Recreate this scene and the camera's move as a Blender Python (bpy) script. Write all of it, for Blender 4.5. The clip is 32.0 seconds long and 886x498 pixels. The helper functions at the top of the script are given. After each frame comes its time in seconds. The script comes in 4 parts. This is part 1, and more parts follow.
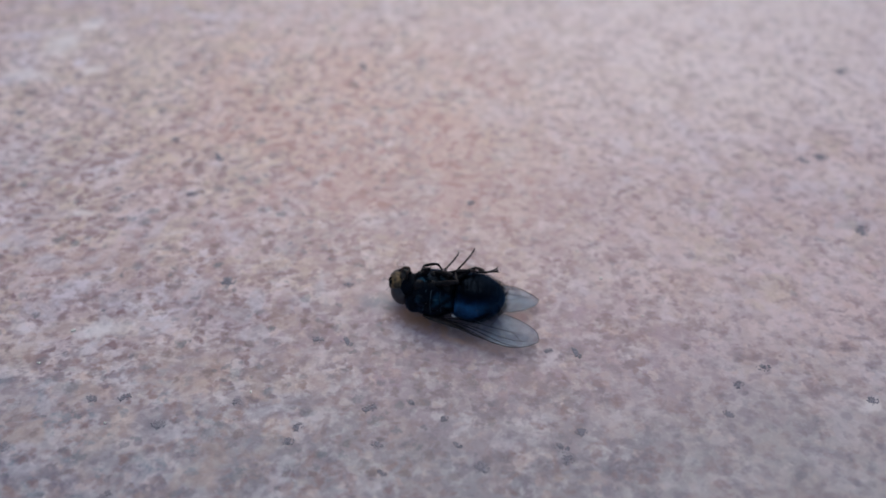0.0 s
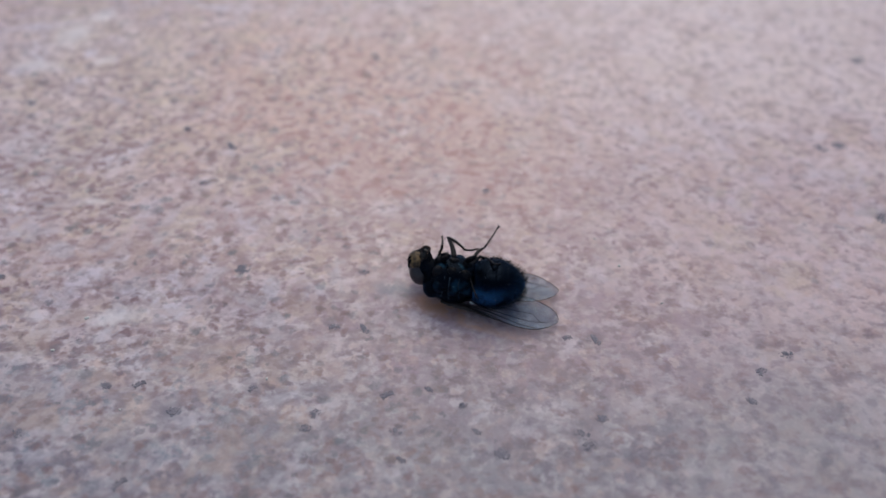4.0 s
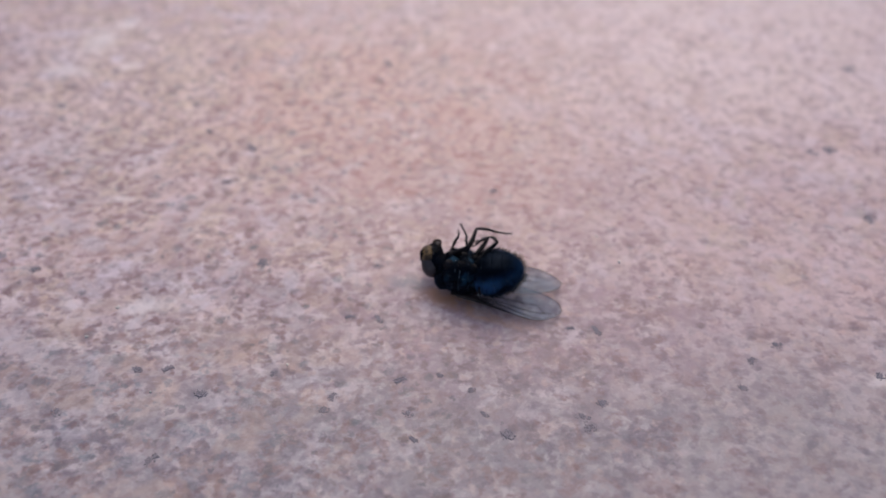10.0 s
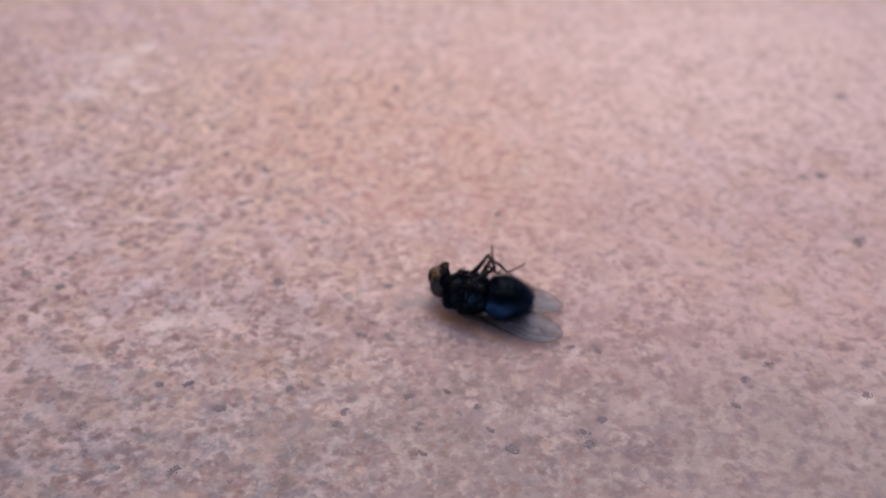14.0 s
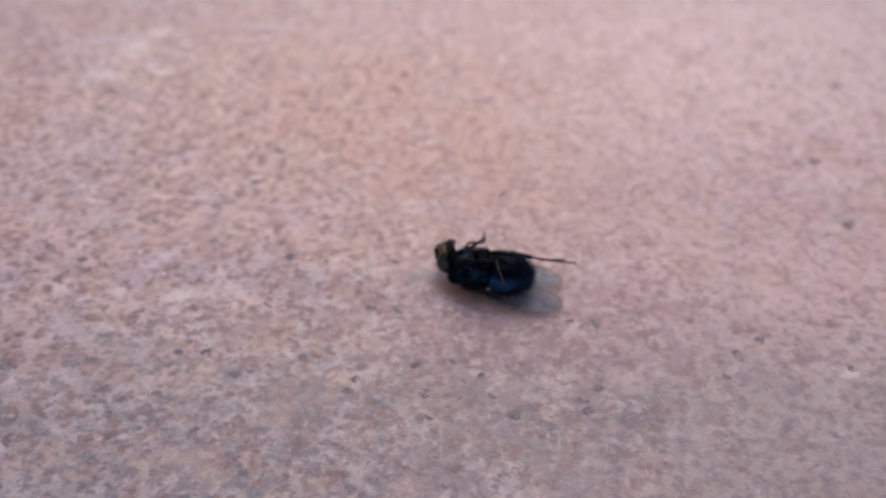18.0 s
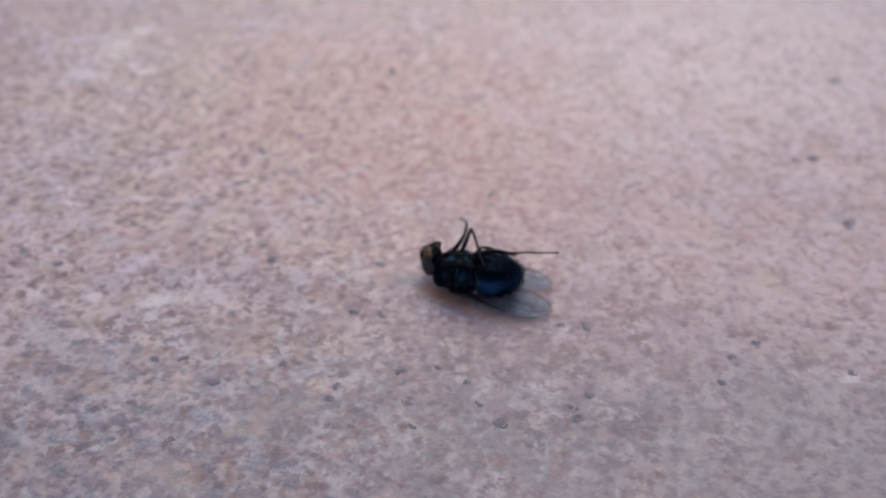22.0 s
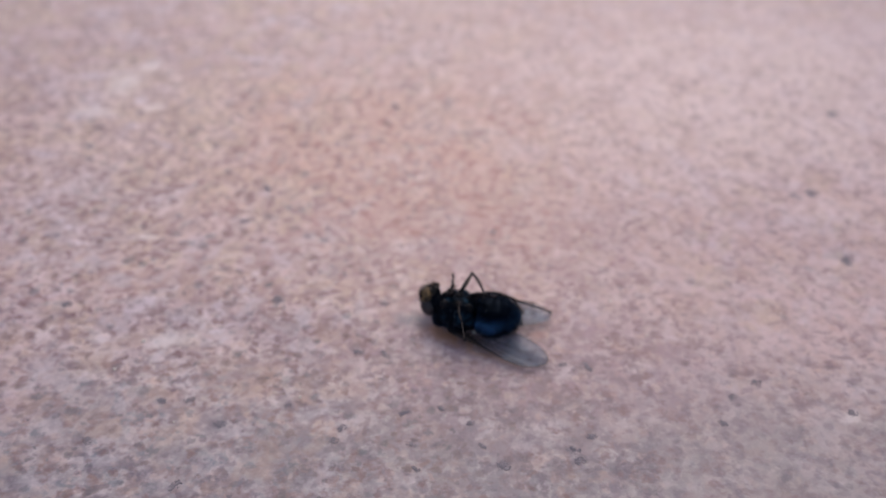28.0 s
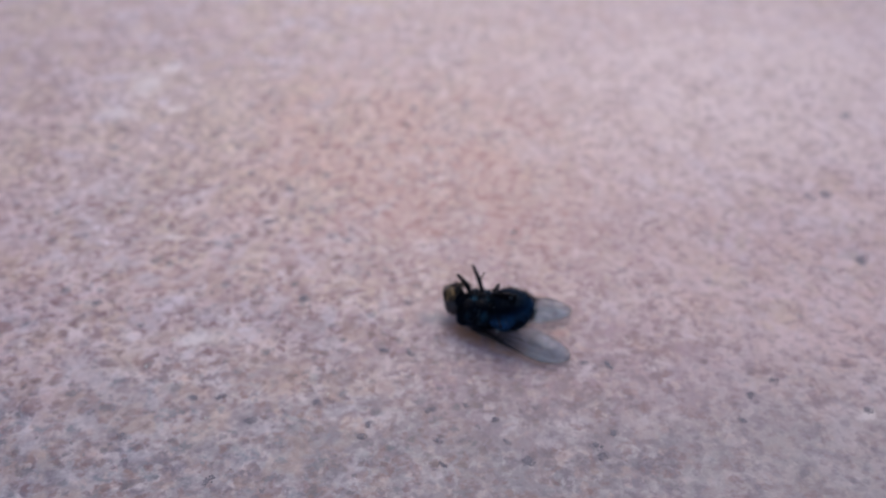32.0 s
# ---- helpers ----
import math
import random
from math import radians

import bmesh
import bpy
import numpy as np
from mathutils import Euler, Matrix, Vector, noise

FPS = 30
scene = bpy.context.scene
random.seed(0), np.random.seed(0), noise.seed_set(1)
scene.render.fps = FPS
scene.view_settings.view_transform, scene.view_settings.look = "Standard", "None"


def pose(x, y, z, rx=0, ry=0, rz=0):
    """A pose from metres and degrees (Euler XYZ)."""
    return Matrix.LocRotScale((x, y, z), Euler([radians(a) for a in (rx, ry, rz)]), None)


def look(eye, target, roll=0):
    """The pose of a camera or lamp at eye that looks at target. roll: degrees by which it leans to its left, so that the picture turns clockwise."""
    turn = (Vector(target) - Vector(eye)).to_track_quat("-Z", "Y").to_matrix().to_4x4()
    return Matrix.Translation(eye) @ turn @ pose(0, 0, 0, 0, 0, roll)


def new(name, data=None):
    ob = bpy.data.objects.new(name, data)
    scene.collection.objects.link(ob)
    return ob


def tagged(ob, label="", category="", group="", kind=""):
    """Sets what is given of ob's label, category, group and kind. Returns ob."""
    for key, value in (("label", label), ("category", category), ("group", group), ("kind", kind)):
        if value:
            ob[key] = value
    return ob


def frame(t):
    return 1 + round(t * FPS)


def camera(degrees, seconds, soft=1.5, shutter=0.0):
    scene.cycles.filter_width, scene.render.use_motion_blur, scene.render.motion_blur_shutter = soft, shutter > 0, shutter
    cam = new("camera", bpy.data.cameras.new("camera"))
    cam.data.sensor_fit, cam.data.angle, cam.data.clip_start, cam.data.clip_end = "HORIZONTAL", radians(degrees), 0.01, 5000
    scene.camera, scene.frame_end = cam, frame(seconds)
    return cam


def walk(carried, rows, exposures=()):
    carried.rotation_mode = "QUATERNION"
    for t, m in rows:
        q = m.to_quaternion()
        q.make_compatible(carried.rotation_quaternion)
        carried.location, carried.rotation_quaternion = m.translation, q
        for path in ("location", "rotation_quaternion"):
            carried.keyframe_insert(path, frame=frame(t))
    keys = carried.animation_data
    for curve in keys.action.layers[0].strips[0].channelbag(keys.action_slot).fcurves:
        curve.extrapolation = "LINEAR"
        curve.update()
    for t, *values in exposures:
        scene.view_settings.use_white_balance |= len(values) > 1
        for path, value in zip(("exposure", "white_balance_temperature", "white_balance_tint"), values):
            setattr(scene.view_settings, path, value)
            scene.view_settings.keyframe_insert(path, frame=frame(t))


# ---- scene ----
cam = camera(66, 32.0, soft=1.6)
EXPOSURES = [
    (0, -0.29, 6195, 6.5), (2, -0.24, 6278, 6.8), (3, -0.31, 6295, 7.2), (6, -0.22, 6305, 11.3),
    (8, -0.22, 6305, 14.6), (9, -0.20, 6495, 13.8), (10, -0.18, 6725, 17.3), (11, -0.18, 7185, 22.3),
    (12, -0.19, 7455, 24.8), (14, -0.20, 7635, 27.0), (17, -0.29, 7405, 25.5), (18, -0.25, 7185, 22.3),
    (19, -0.26, 6825, 17.7), (20, -0.26, 6585, 14.3), (22, -0.26, 6445, 12.8), (24, -0.21, 6685, 16.3),
    (25, -0.20, 6825, 17.7), (28, -0.22, 6915, 18.1), (29, -0.29, 6775, 18.3), (30, -0.26, 6545, 16.5),
    (32, -0.26, 6315, 16.3)]

MM = 0.001
walk(cam, [
    (0, pose(0.00116, -0.03888, 0.04900, 38.96, -0.33, -0.43)),
    (0.5, pose(0.00081, -0.03995, 0.05001, 39.56, -0.03, -0.21)),
    (1, pose(0.00139, -0.03992, 0.04835, 39.66, 0.08, -0.07)),
    (1.5, pose(0.00181, -0.03939, 0.04869, 39.26, -0.01, -0.18)),
    (2, pose(0.00146, -0.03961, 0.04903, 39.76, -0.04, -0.32)),
    (2.5, pose(0.00041, -0.03959, 0.04793, 39.87, -0.14, -0.21)),
    (3, pose(0.00060, -0.03906, 0.04801, 39.10, 0.14, -0.51)),
    (3.5, pose(0.00032, -0.03964, 0.04754, 39.21, -0.01, -0.37)),
    (5.5, pose(-0.00090, -0.03957, 0.04930, 39.43, -0.23, -0.33)),
    (6, pose(-0.00117, -0.03997, 0.05063, 40.42, -0.01, -0.55)),
    (6.5, pose(-0.00157, -0.04012, 0.04992, 40.14, 0.03, -0.40)),
    (7, pose(-0.00089, -0.04009, 0.04994, 39.59, 0.18, -0.29)),
    (7.5, pose(-0.00189, -0.04095, 0.04974, 39.75, 0.10, -0.11)),
    (8, pose(0.00016, -0.04165, 0.04950, 39.96, -0.07, -0.04)),
    (8.5, pose(-0.00093, -0.04200, 0.05041, 40.02, -0.02, 0.09)),
    (9, pose(0.00000, -0.04178, 0.04979, 40.00, 0.00, -0.00)),
    (9.5, pose(0.00010, -0.04183, 0.04931, 39.94, -0.29, -0.04)),
    (10, pose(-0.00069, -0.04266, 0.04973, 39.82, -0.14, 0.10)),
    (10.5, pose(-0.00051, -0.04273, 0.05186, 40.20, -0.08, 0.30)),
    (11, pose(0.00054, -0.04301, 0.05257, 40.26, 0.06, 0.17)),
    (11.5, pose(-0.00007, -0.04323, 0.05182, 40.23, -0.02, 0.14)),
    (12, pose(-0.00066, -0.04383, 0.05117, 40.38, 0.05, 0.37)),
    (12.5, pose(-0.00092, -0.04361, 0.05213, 40.15, -0.16, 0.42)),
    (13, pose(0.00092, -0.04422, 0.05185, 40.50, -0.32, 0.49)),
    (13.5, pose(-0.00059, -0.04388, 0.05235, 40.26, -0.37, 0.32)),
    (14, pose(-0.00139, -0.04365, 0.05276, 40.55, -0.35, 0.37)),
    (14.5, pose(-0.00186, -0.04435, 0.05210, 40.31, -0.21, 0.57)),
    (16.5, pose(-0.00244, -0.04576, 0.05370, 40.06, -0.33, 0.64)),
    (17, pose(-0.00189, -0.04678, 0.05112, 40.25, -0.23, 0.72)),
    (17.5, pose(-0.00296, -0.04728, 0.05108, 39.21, -0.77, 0.86)),
    (18, pose(-0.00191, -0.04661, 0.05407, 39.84, -0.70, 0.88)),
    (18.5, pose(-0.00112, -0.04633, 0.05351, 40.41, -0.69, 0.66)),
    (19, pose(-0.00167, -0.04573, 0.05295, 40.00, -0.56, 0.59)),
    (19.5, pose(-0.00076, -0.04587, 0.05155, 40.32, -0.47, 0.58)),
    (20, pose(-0.00110, -0.04568, 0.05129, 39.72, -0.76, 0.46)),
    (20.5, pose(-0.00030, -0.04459, 0.05254, 39.99, -0.37, 0.42)),
    (21, pose(-0.00137, -0.04502, 0.05449, 40.29, -0.26, 0.61)),
    (21.5, pose(-0.00082, -0.04491, 0.05353, 40.17, 0.02, 0.77)),
    (22, pose(-0.00028, -0.04503, 0.05263, 39.79, -0.32, 0.76)),
    (22.5, pose(-0.00001, -0.04611, 0.05307, 40.30, -0.40, 1.03)),
    (23, pose(-0.00023, -0.04439, 0.05515, 40.49, -0.44, 0.59)),
    (23.5, pose(-0.00118, -0.04438, 0.05436, 40.74, -0.45, 0.57)),
    (24, pose(-0.00126, -0.04465, 0.05467, 40.68, -0.23, 0.72)),
    (24.5, pose(0.00036, -0.04500, 0.05414, 40.74, -0.14, 0.78)),
    (25, pose(0.00022, -0.04486, 0.05405, 40.55, -0.30, 0.58)),
    (25.5, pose(-0.00012, -0.04492, 0.05498, 40.99, -0.19, 0.52)),
    (27.5, pose(-0.00001, -0.04366, 0.05526, 40.79, -0.24, 0.72)),
    (28, pose(-0.00033, -0.04351, 0.05503, 40.80, 0.01, 0.74)),
    (28.5, pose(0.00027, -0.04292, 0.05328, 40.69, -0.17, 0.55)),
    (29, pose(-0.00023, -0.04316, 0.05332, 40.41, -0.05, 0.70)),
    (29.5, pose(-0.00093, -0.04445, 0.05363, 40.57, -0.07, 0.76)),
    (30, pose(-0.00006, -0.04365, 0.05455, 40.74, -0.02, 0.56)),
    (30.5, pose(-0.00192, -0.04331, 0.05488, 40.52, 0.03, 0.60)),
    (31, pose(-0.00230, -0.04374, 0.05513, 40.74, 0.05, 0.62)),
    (31.5, pose(-0.00245, -0.04512, 0.05395, 40.49, -0.02, 0.95)),
    (32, pose(-0.00245, -0.04420, 0.05635, 40.53, 0.10, 0.86)),
], exposures=EXPOSURES)
cam.data.dof.use_dof = True
cam.data.dof.focus_distance = 0.0548
cam.data.dof.aperture_fstop = 16.0

# ---- light: open shade under a hazy sky ----
world = bpy.data.worlds.new("sky")
scene.world = world
world.use_nodes = True
wn = world.node_tree
sky = wn.nodes.new("ShaderNodeTexSky")
sky.sky_type = "NISHITA"
sky.sun_disc = False
sky.sun_elevation = radians(50)
sky.sun_rotation = radians(0)
sky.dust_density = 3.0
wn.links.new(sky.outputs["Color"], wn.nodes["Background"].inputs["Color"])
wn.nodes["Background"].inputs["Strength"].default_value = 0.15

sun = new("sun", bpy.data.lights.new("sun", "SUN"))
sun.data.energy = 0.55
sun.data.angle = radians(60)
sun.data.color = (1.0, 0.95, 0.88)
sun.matrix_world = look((0.0, 0.64, 0.77), (0, 0, 0))


# ---- materials ----
def material(name):
    m = bpy.data.materials.new(name)
    m.use_nodes = True
    t = m.node_tree
    return m, t, t.nodes["Principled BSDF"]


def node(t, kind, inputs=None, operation=None, data_type=None, blend_type=None, interpolation_type=None, vector_type=None, feature=None):
    n = t.nodes.new(kind)
    if operation:
        n.operation = operation
    if data_type:
        n.data_type = data_type
    if blend_type:
        n.blend_type = blend_type
    if interpolation_type:
        n.interpolation_type = interpolation_type
    if vector_type:
        n.vector_type = vector_type
    if feature:
        n.feature = feature
    for k, v in (inputs or {}).items():
        if isinstance(v, bpy.types.NodeSocket):
            t.links.new(v, n.inputs[k])
        else:
            n.inputs[k].default_value = v
    return n


def mathn(t, op, a, b=0.0, c=None):
    d = {0: a, 1: b}
    if c is not None:
        d[2] = c
    return node(t, "ShaderNodeMath", d, operation=op).outputs[0]


def mix(t, fac, a, b, blend="MIX"):
    n = node(t, "ShaderNodeMix", data_type="RGBA", blend_type=blend)
    for k, v in ((0, fac), (6, a), (7, b)):
        if isinstance(v, bpy.types.NodeSocket):
            t.links.new(v, n.inputs[k])
        elif k:
            n.inputs[k].default_value = (*v, 1.0)
        else:
            n.inputs[k].default_value = v
    return n.outputs[2]


def ramp(t, x, lo, hi, a=0.0, b=1.0):
    n = node(t, "ShaderNodeMapRange", {0: x, 1: lo, 2: hi, 3: a, 4: b}, interpolation_type="SMOOTHSTEP")
    return n.outputs[0]


def coords(t, scale=1000.0):
    """Position on the thing in millimetres."""
    c = node(t, "ShaderNodeTexCoord").outputs["Object"]
    return node(t, "ShaderNodeVectorMath", {0: c, "Scale": scale}, operation="SCALE").outputs[0]


def noise_tex(t, v, scale, detail=3.0, rough=0.55, warp=0.0):
    return node(t, "ShaderNodeTexNoise", {"Vector": v, "Scale": scale, "Detail": detail, "Roughness": rough, "Distortion": warp})


def patch(t, v, x, y, rx, ry, turn, wob):
    """A soft-edged patch round (x, y), in millimetres, with a wandering outline."""
    m = node(t, "ShaderNodeMapping", {"Vector": v, "Location": (x, y, 0), "Rotation": (0, 0, radians(turn)), "Scale": (rx, ry, 1)}, vector_type="TEXTURE")
    flat = node(t, "ShaderNodeVectorMath", {0: m.outputs[0], 1: (1, 1, 0)}, operation="MULTIPLY").outputs[0]
    d = node(t, "ShaderNodeVectorMath", {0: flat}, operation="LENGTH").outputs["Value"]
    d = mathn(t, "ADD", d, mathn(t, "MULTIPLY", mathn(t, "SUBTRACT", wob, 0.5), 1.3))
    return ramp(t, d, 0.25, 1.15, 1.0, 0.0)


def cells(t, v, scale, smooth, feature="SMOOTH_F1"):
    """Crystal grains side by side: three random values a grain, and the way to its middle."""
    n = t.nodes.new("ShaderNodeTexVoronoi")
    n.voronoi_dimensions, n.feature = "2D", feature
    t.links.new(v, n.inputs["Vector"])
    n.inputs["Scale"].default_value = scale
    if feature == "SMOOTH_F1":
        n.inputs["Smoothness"].default_value = smooth
    k = node(t, "ShaderNodeSeparateXYZ", {0: n.outputs["Color"]})
    return k.outputs[0], k.outputs[1], k.outputs[2], n.outputs["Distance"]


def stone():
    m, t, p = material("pink_stone")
    v = coords(t)
    axes = node(t, "ShaderNodeSeparateXYZ", {0: v})
    # far off the stone is alike on all sides
    reach = ramp(t, node(t, "ShaderNodeVectorMath", {0: v}, operation="LENGTH").outputs["Value"], 90, 320, 1.0, 0.0)
    X, Y = mathn(t, "MULTIPLY", axes.outputs["X"], reach), mathn(t, "MULTIPLY", axes.outputs["Y"], reach)

    def times(*f):
        r = f[0]
        for g in f[1:]:
            r = mathn(t, "MULTIPLY", r, g)
        return r

    def moved(x, y, turn=0.0, sx=1.0):
        return node(t, "ShaderNodeMapping", {"Vector": v, "Location": (x, y, 0), "Rotation": (0, 0, radians(turn)), "Scale": (sx, 1.0, 1.0)}).outputs[0]

    broad = noise_tex(t, v, 0.035, 3, 0.5).outputs["Fac"]
    wob = noise_tex(t, v, 0.16, 4, 0.6, 0.4).outputs["Fac"]
    hue = noise_tex(t, moved(37, 91), 0.11, 4, 0.6, 0.8).outputs["Fac"]
    rosy = noise_tex(t, v, 0.27, 3, 0.6, 0.6).outputs["Fac"]
    tan = noise_tex(t, v, 0.2, 4, 0.62, 0.8).outputs["Fac"]
    clump = noise_tex(t, moved(5, 9, 12, 0.8), 0.42, 3, 0.6, 0.3).outputs["Fac"]
    fine = noise_tex(t, moved(-53, 17), 2.6, 3, 0.6)
    stir = noise_tex(t, moved(3, 3), 1.5, 3, 0.6)
    # ragged grain edges
    off = node(t, "ShaderNodeVectorMath", {0: stir.outputs["Color"], 1: (0.5, 0.5, 0.5)}, operation="SUBTRACT").outputs[0]

    def ragged(x, y, much, sx=0.8):
        return node(t, "ShaderNodeVectorMath", {0: off, 1: (much, much, 0), 2: moved(x, y, 8, sx)}, operation="MULTIPLY_ADD").outputs[0]

    big = cells(t, ragged(0, 0, 2.0), 0.75, 0.9)
    mid = cells(t, ragged(41, -23, 1.1), 1.55, 0.8)
    small = cells(t, ragged(-17, 67, 0.5), 3.0, 0.4)

    c = mix(t, ramp(t, broad, 0.35, 0.65), PINK_A, PINK_B)
    # salmon, lilac and tan clouds
    c = mix(t, times(ramp(t, hue, 0.50, 0.68), 0.5), c, (0.68, 0.45, 0.38))
    c = mix(t, times(ramp(t, hue, 0.48, 0.32), 0.45), c, (0.54, 0.44, 0.50))
    c = mix(t, times(ramp(t, rosy, 0.52, 0.66), 0.55), c, (0.56, 0.35, 0.30))
    c = mix(t, times(ramp(t, rosy, 0.47, 0.34), 0.5), c, (0.62, 0.52, 0.55))
    c = mix(t, times(ramp(t, tan, 0.54, 0.68), 0.6), c, (0.62, 0.48, 0.375))
    # broad weathering: ochre, rosy, pale and greyish areas; far sheen, near shade painted in
    for x, y, rx, ry, turn, much, tone in STAINS_LIT_FAR + STAINS_SHADED_NEAR:
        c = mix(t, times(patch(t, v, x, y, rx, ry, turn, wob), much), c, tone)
    # darker tan and mauve clouds a few millimetres wide
    cloud = noise_tex(t, moved(83, -31, 5, 0.75), 0.24, 4, 0.66, 0.6).outputs["Fac"]
    c = mix(t, times(ramp(t, cloud, 0.52, 0.66), ramp(t, X, 0, 30, 0.45, 0.2)), c, mix(t, ramp(t, tan, 0.42, 0.58), (0.43, 0.28, 0.285), (0.50, 0.335, 0.25)))
    c = mix(t, times(ramp(t, cloud, 0.46, 0.34), ramp(t, X, 0, 30, 0.5, 0.2)), c, (0.70, 0.58, 0.585))
    # yellowish tan against lilac-white, strongest over the rough part
    drift = noise_tex(t, moved(-19, 143, -12, 0.8), 0.17, 3, 0.6, 0.9).outputs["Fac"]
    side = times(ramp(t, X, -24, 2, 1.0, 0.25), ramp(t, Y, -14, -4, 0.15, 1.0))
    c = mix(t, times(ramp(t, drift, 0.50, 0.60), side, 0.72), c, (0.67, 0.515, 0.385))
    c = mix(t, times(ramp(t, drift, 0.46, 0.36), side, 0.72), c, (0.70, 0.62, 0.68))
    # grains of different minerals, calmer towards +x and worn smooth in places
    worn = noise_tex(t, moved(-29, 8), 0.2, 3, 0.6, 0.5).outputs["Fac"]
    zone = times(ramp(t, X, -16, 8, 0.98, 0.82), ramp(t, X, 8, 28, 1.0, 0.62), ramp(t, Y, 14, 45, 1.0, 0.7), ramp(t, Y, -10, -20, 1.0, 0.72), ramp(t, worn, 0.36, 0.62, 0.55, 1.15))
    lean = mathn(t, "SUBTRACT", clump, 0.5)
    pale = mathn(t, "MULTIPLY_ADD", lean, -1.6, big[0])
    dusk = mathn(t, "MULTIPLY_ADD", lean, 1.6, big[1])
    warm = mix(t, ramp(t, Y, -2, -16), (0.755, 0.59, 0.60), (0.60, 0.535, 0.555))
    c = mix(t, times(ramp(t, pale, 0.58, 0.90), zone, 0.45), c, warm)
    c = mix(t, times(ramp(t, dusk, 0.60, 0.94), zone, 0.45), c, (0.43, 0.265, 0.245))
    c = mix(t, times(ramp(t, mathn(t, "MULTIPLY_ADD", lean, 0.8, mid[0]), 0.58, 0.86), zone, 0.58), c, mix(t, ramp(t, Y, 4, -14), (0.38, 0.225, 0.205), (0.30, 0.225, 0.255)))
    c = mix(t, times(ramp(t, mathn(t, "MULTIPLY_ADD", lean, -0.9, mid[1]), 0.60, 0.90), zone, 0.60), c, warm)
    c = mix(t, times(ramp(t, mid[2], 0.64, 0.92), zone, 0.45), c, (0.57, 0.355, 0.275))
    c = mix(t, times(ramp(t, small[0], 0.62, 0.90), mathn(t, "MULTIPLY_ADD", zone, 0.15, 0.04)), c, (0.28, 0.20, 0.215))
    c = mix(t, times(ramp(t, small[1], 0.62, 0.90), mathn(t, "MULTIPLY_ADD", zone, 0.12, 0.04)), c, (0.84, 0.70, 0.66))
    hue_b = noise_tex(t, moved(7, -41), 0.5, 3, 0.6, 0.5).outputs["Fac"]
    # pale streaks over the rough part
    streak = noise_tex(t, moved(11, 29, 4, 0.32), 0.62, 4, 0.62, 0.4).outputs["Fac"]
    c = mix(t, times(ramp(t, streak, 0.53, 0.64), ramp(t, X, 2, -12), ramp(t, Y, -18, -10), ramp(t, Y, 10, 0), 0.5), c, (0.74, 0.64, 0.645))
    c = mix(t, times(ramp(t, streak, 0.46, 0.36), ramp(t, X, 2, -12), ramp(t, Y, -18, -10), ramp(t, Y, 10, 0), 0.5), c, (0.44, 0.29, 0.27))
    # mottling: mauve and grey towards the near edge, rust beyond the fly
    near = ramp(t, Y, 2, -22, 0.0, 1.0)
    blot = noise_tex(t, moved(13, 77, 10, 0.8), 0.95, 4, 0.68, 0.35).outputs["Fac"]
    spot = noise_tex(t, moved(-61, 19, -6, 0.8), 1.35, 2, 0.5, 0.1).outputs["Fac"]
    spot_b = noise_tex(t, moved(23, -83, 15, 0.75), 0.95, 2, 0.5, 0.1).outputs["Fac"]
    c = mix(t, times(ramp(t, mathn(t, "MULTIPLY_ADD", near, 0.05, blot), 0.51, 0.68), zone, ramp(t, X, 0, 26, 1.0, 0.4), mathn(t, "MULTIPLY_ADD", near, 0.10, 0.30)), c, mix(t, near, (0.38, 0.215, 0.175), (0.25, 0.205, 0.235)))
    c = mix(t, times(ramp(t, blot, 0.46, 0.33), zone, 0.34), c, warm)
    for grain, much, far_tone, near_tone in ((spot, 0.95, (0.29, 0.155, 0.16), (0.155, 0.12, 0.155)), (spot_b, 0.76, (0.34, 0.20, 0.195), (0.175, 0.145, 0.175))):
        c = mix(t, times(ramp(t, mathn(t, "MULTIPLY_ADD", near, 0.03, grain), 0.495, 0.70), mathn(t, "MULTIPLY_ADD", zone, much, 0.12)), c, mix(t, near, far_tone, mix(t, ramp(t, hue_b, 0.48, 0.60), near_tone, (0.205, 0.115, 0.12))))
    # cream, lilac and brownish tints a few millimetres wide on the near, rough part
    tint = noise_tex(t, moved(57, 29, 20, 0.85), 0.33, 3, 0.55, 0.5).outputs["Fac"]
    west = times(ramp(t, X, 2, -14, 0.25, 1.0), ramp(t, Y, 12, 0))
    c = mix(t, times(ramp(t, tint, 0.52, 0.66), west, 0.36), c, (0.50, 0.345, 0.265))
    c = mix(t, times(ramp(t, tint, 0.47, 0.34), west, 0.42), c, (0.55, 0.50, 0.535))
    # bluish grit in the near corner
    blue = noise_tex(t, moved(-71, -37, 10, 0.8), 0.85, 3, 0.6, 0.2).outputs["Fac"]
    c = mix(t, times(ramp(t, blue, 0.56, 0.70), ramp(t, X, -6, -18), ramp(t, Y, -9, -15), 0.6), c, (0.16, 0.20, 0.235))
    # rust-red spots in a salmon halo beyond the fly
    rust = noise_tex(t, moved(31, 63, -15, 0.85), 0.8, 3, 0.55, 0.2).outputs["Fac"]
    halo = noise_tex(t, moved(9, -15), 0.13, 2, 0.5, 0.6).outputs["Fac"]
    beyond = times(ramp(t, X, -34, -16), ramp(t, X, 20, 2), ramp(t, Y, 0, 6), ramp(t, Y, 44, 26), ramp(t, halo, 0.40, 0.58))
    c = mix(t, times(beyond, 0.40), c, (0.64, 0.365, 0.315))
    c = mix(t, times(ramp(t, rust, 0.50, 0.62), beyond, 0.85), c, (0.37, 0.165, 0.14))
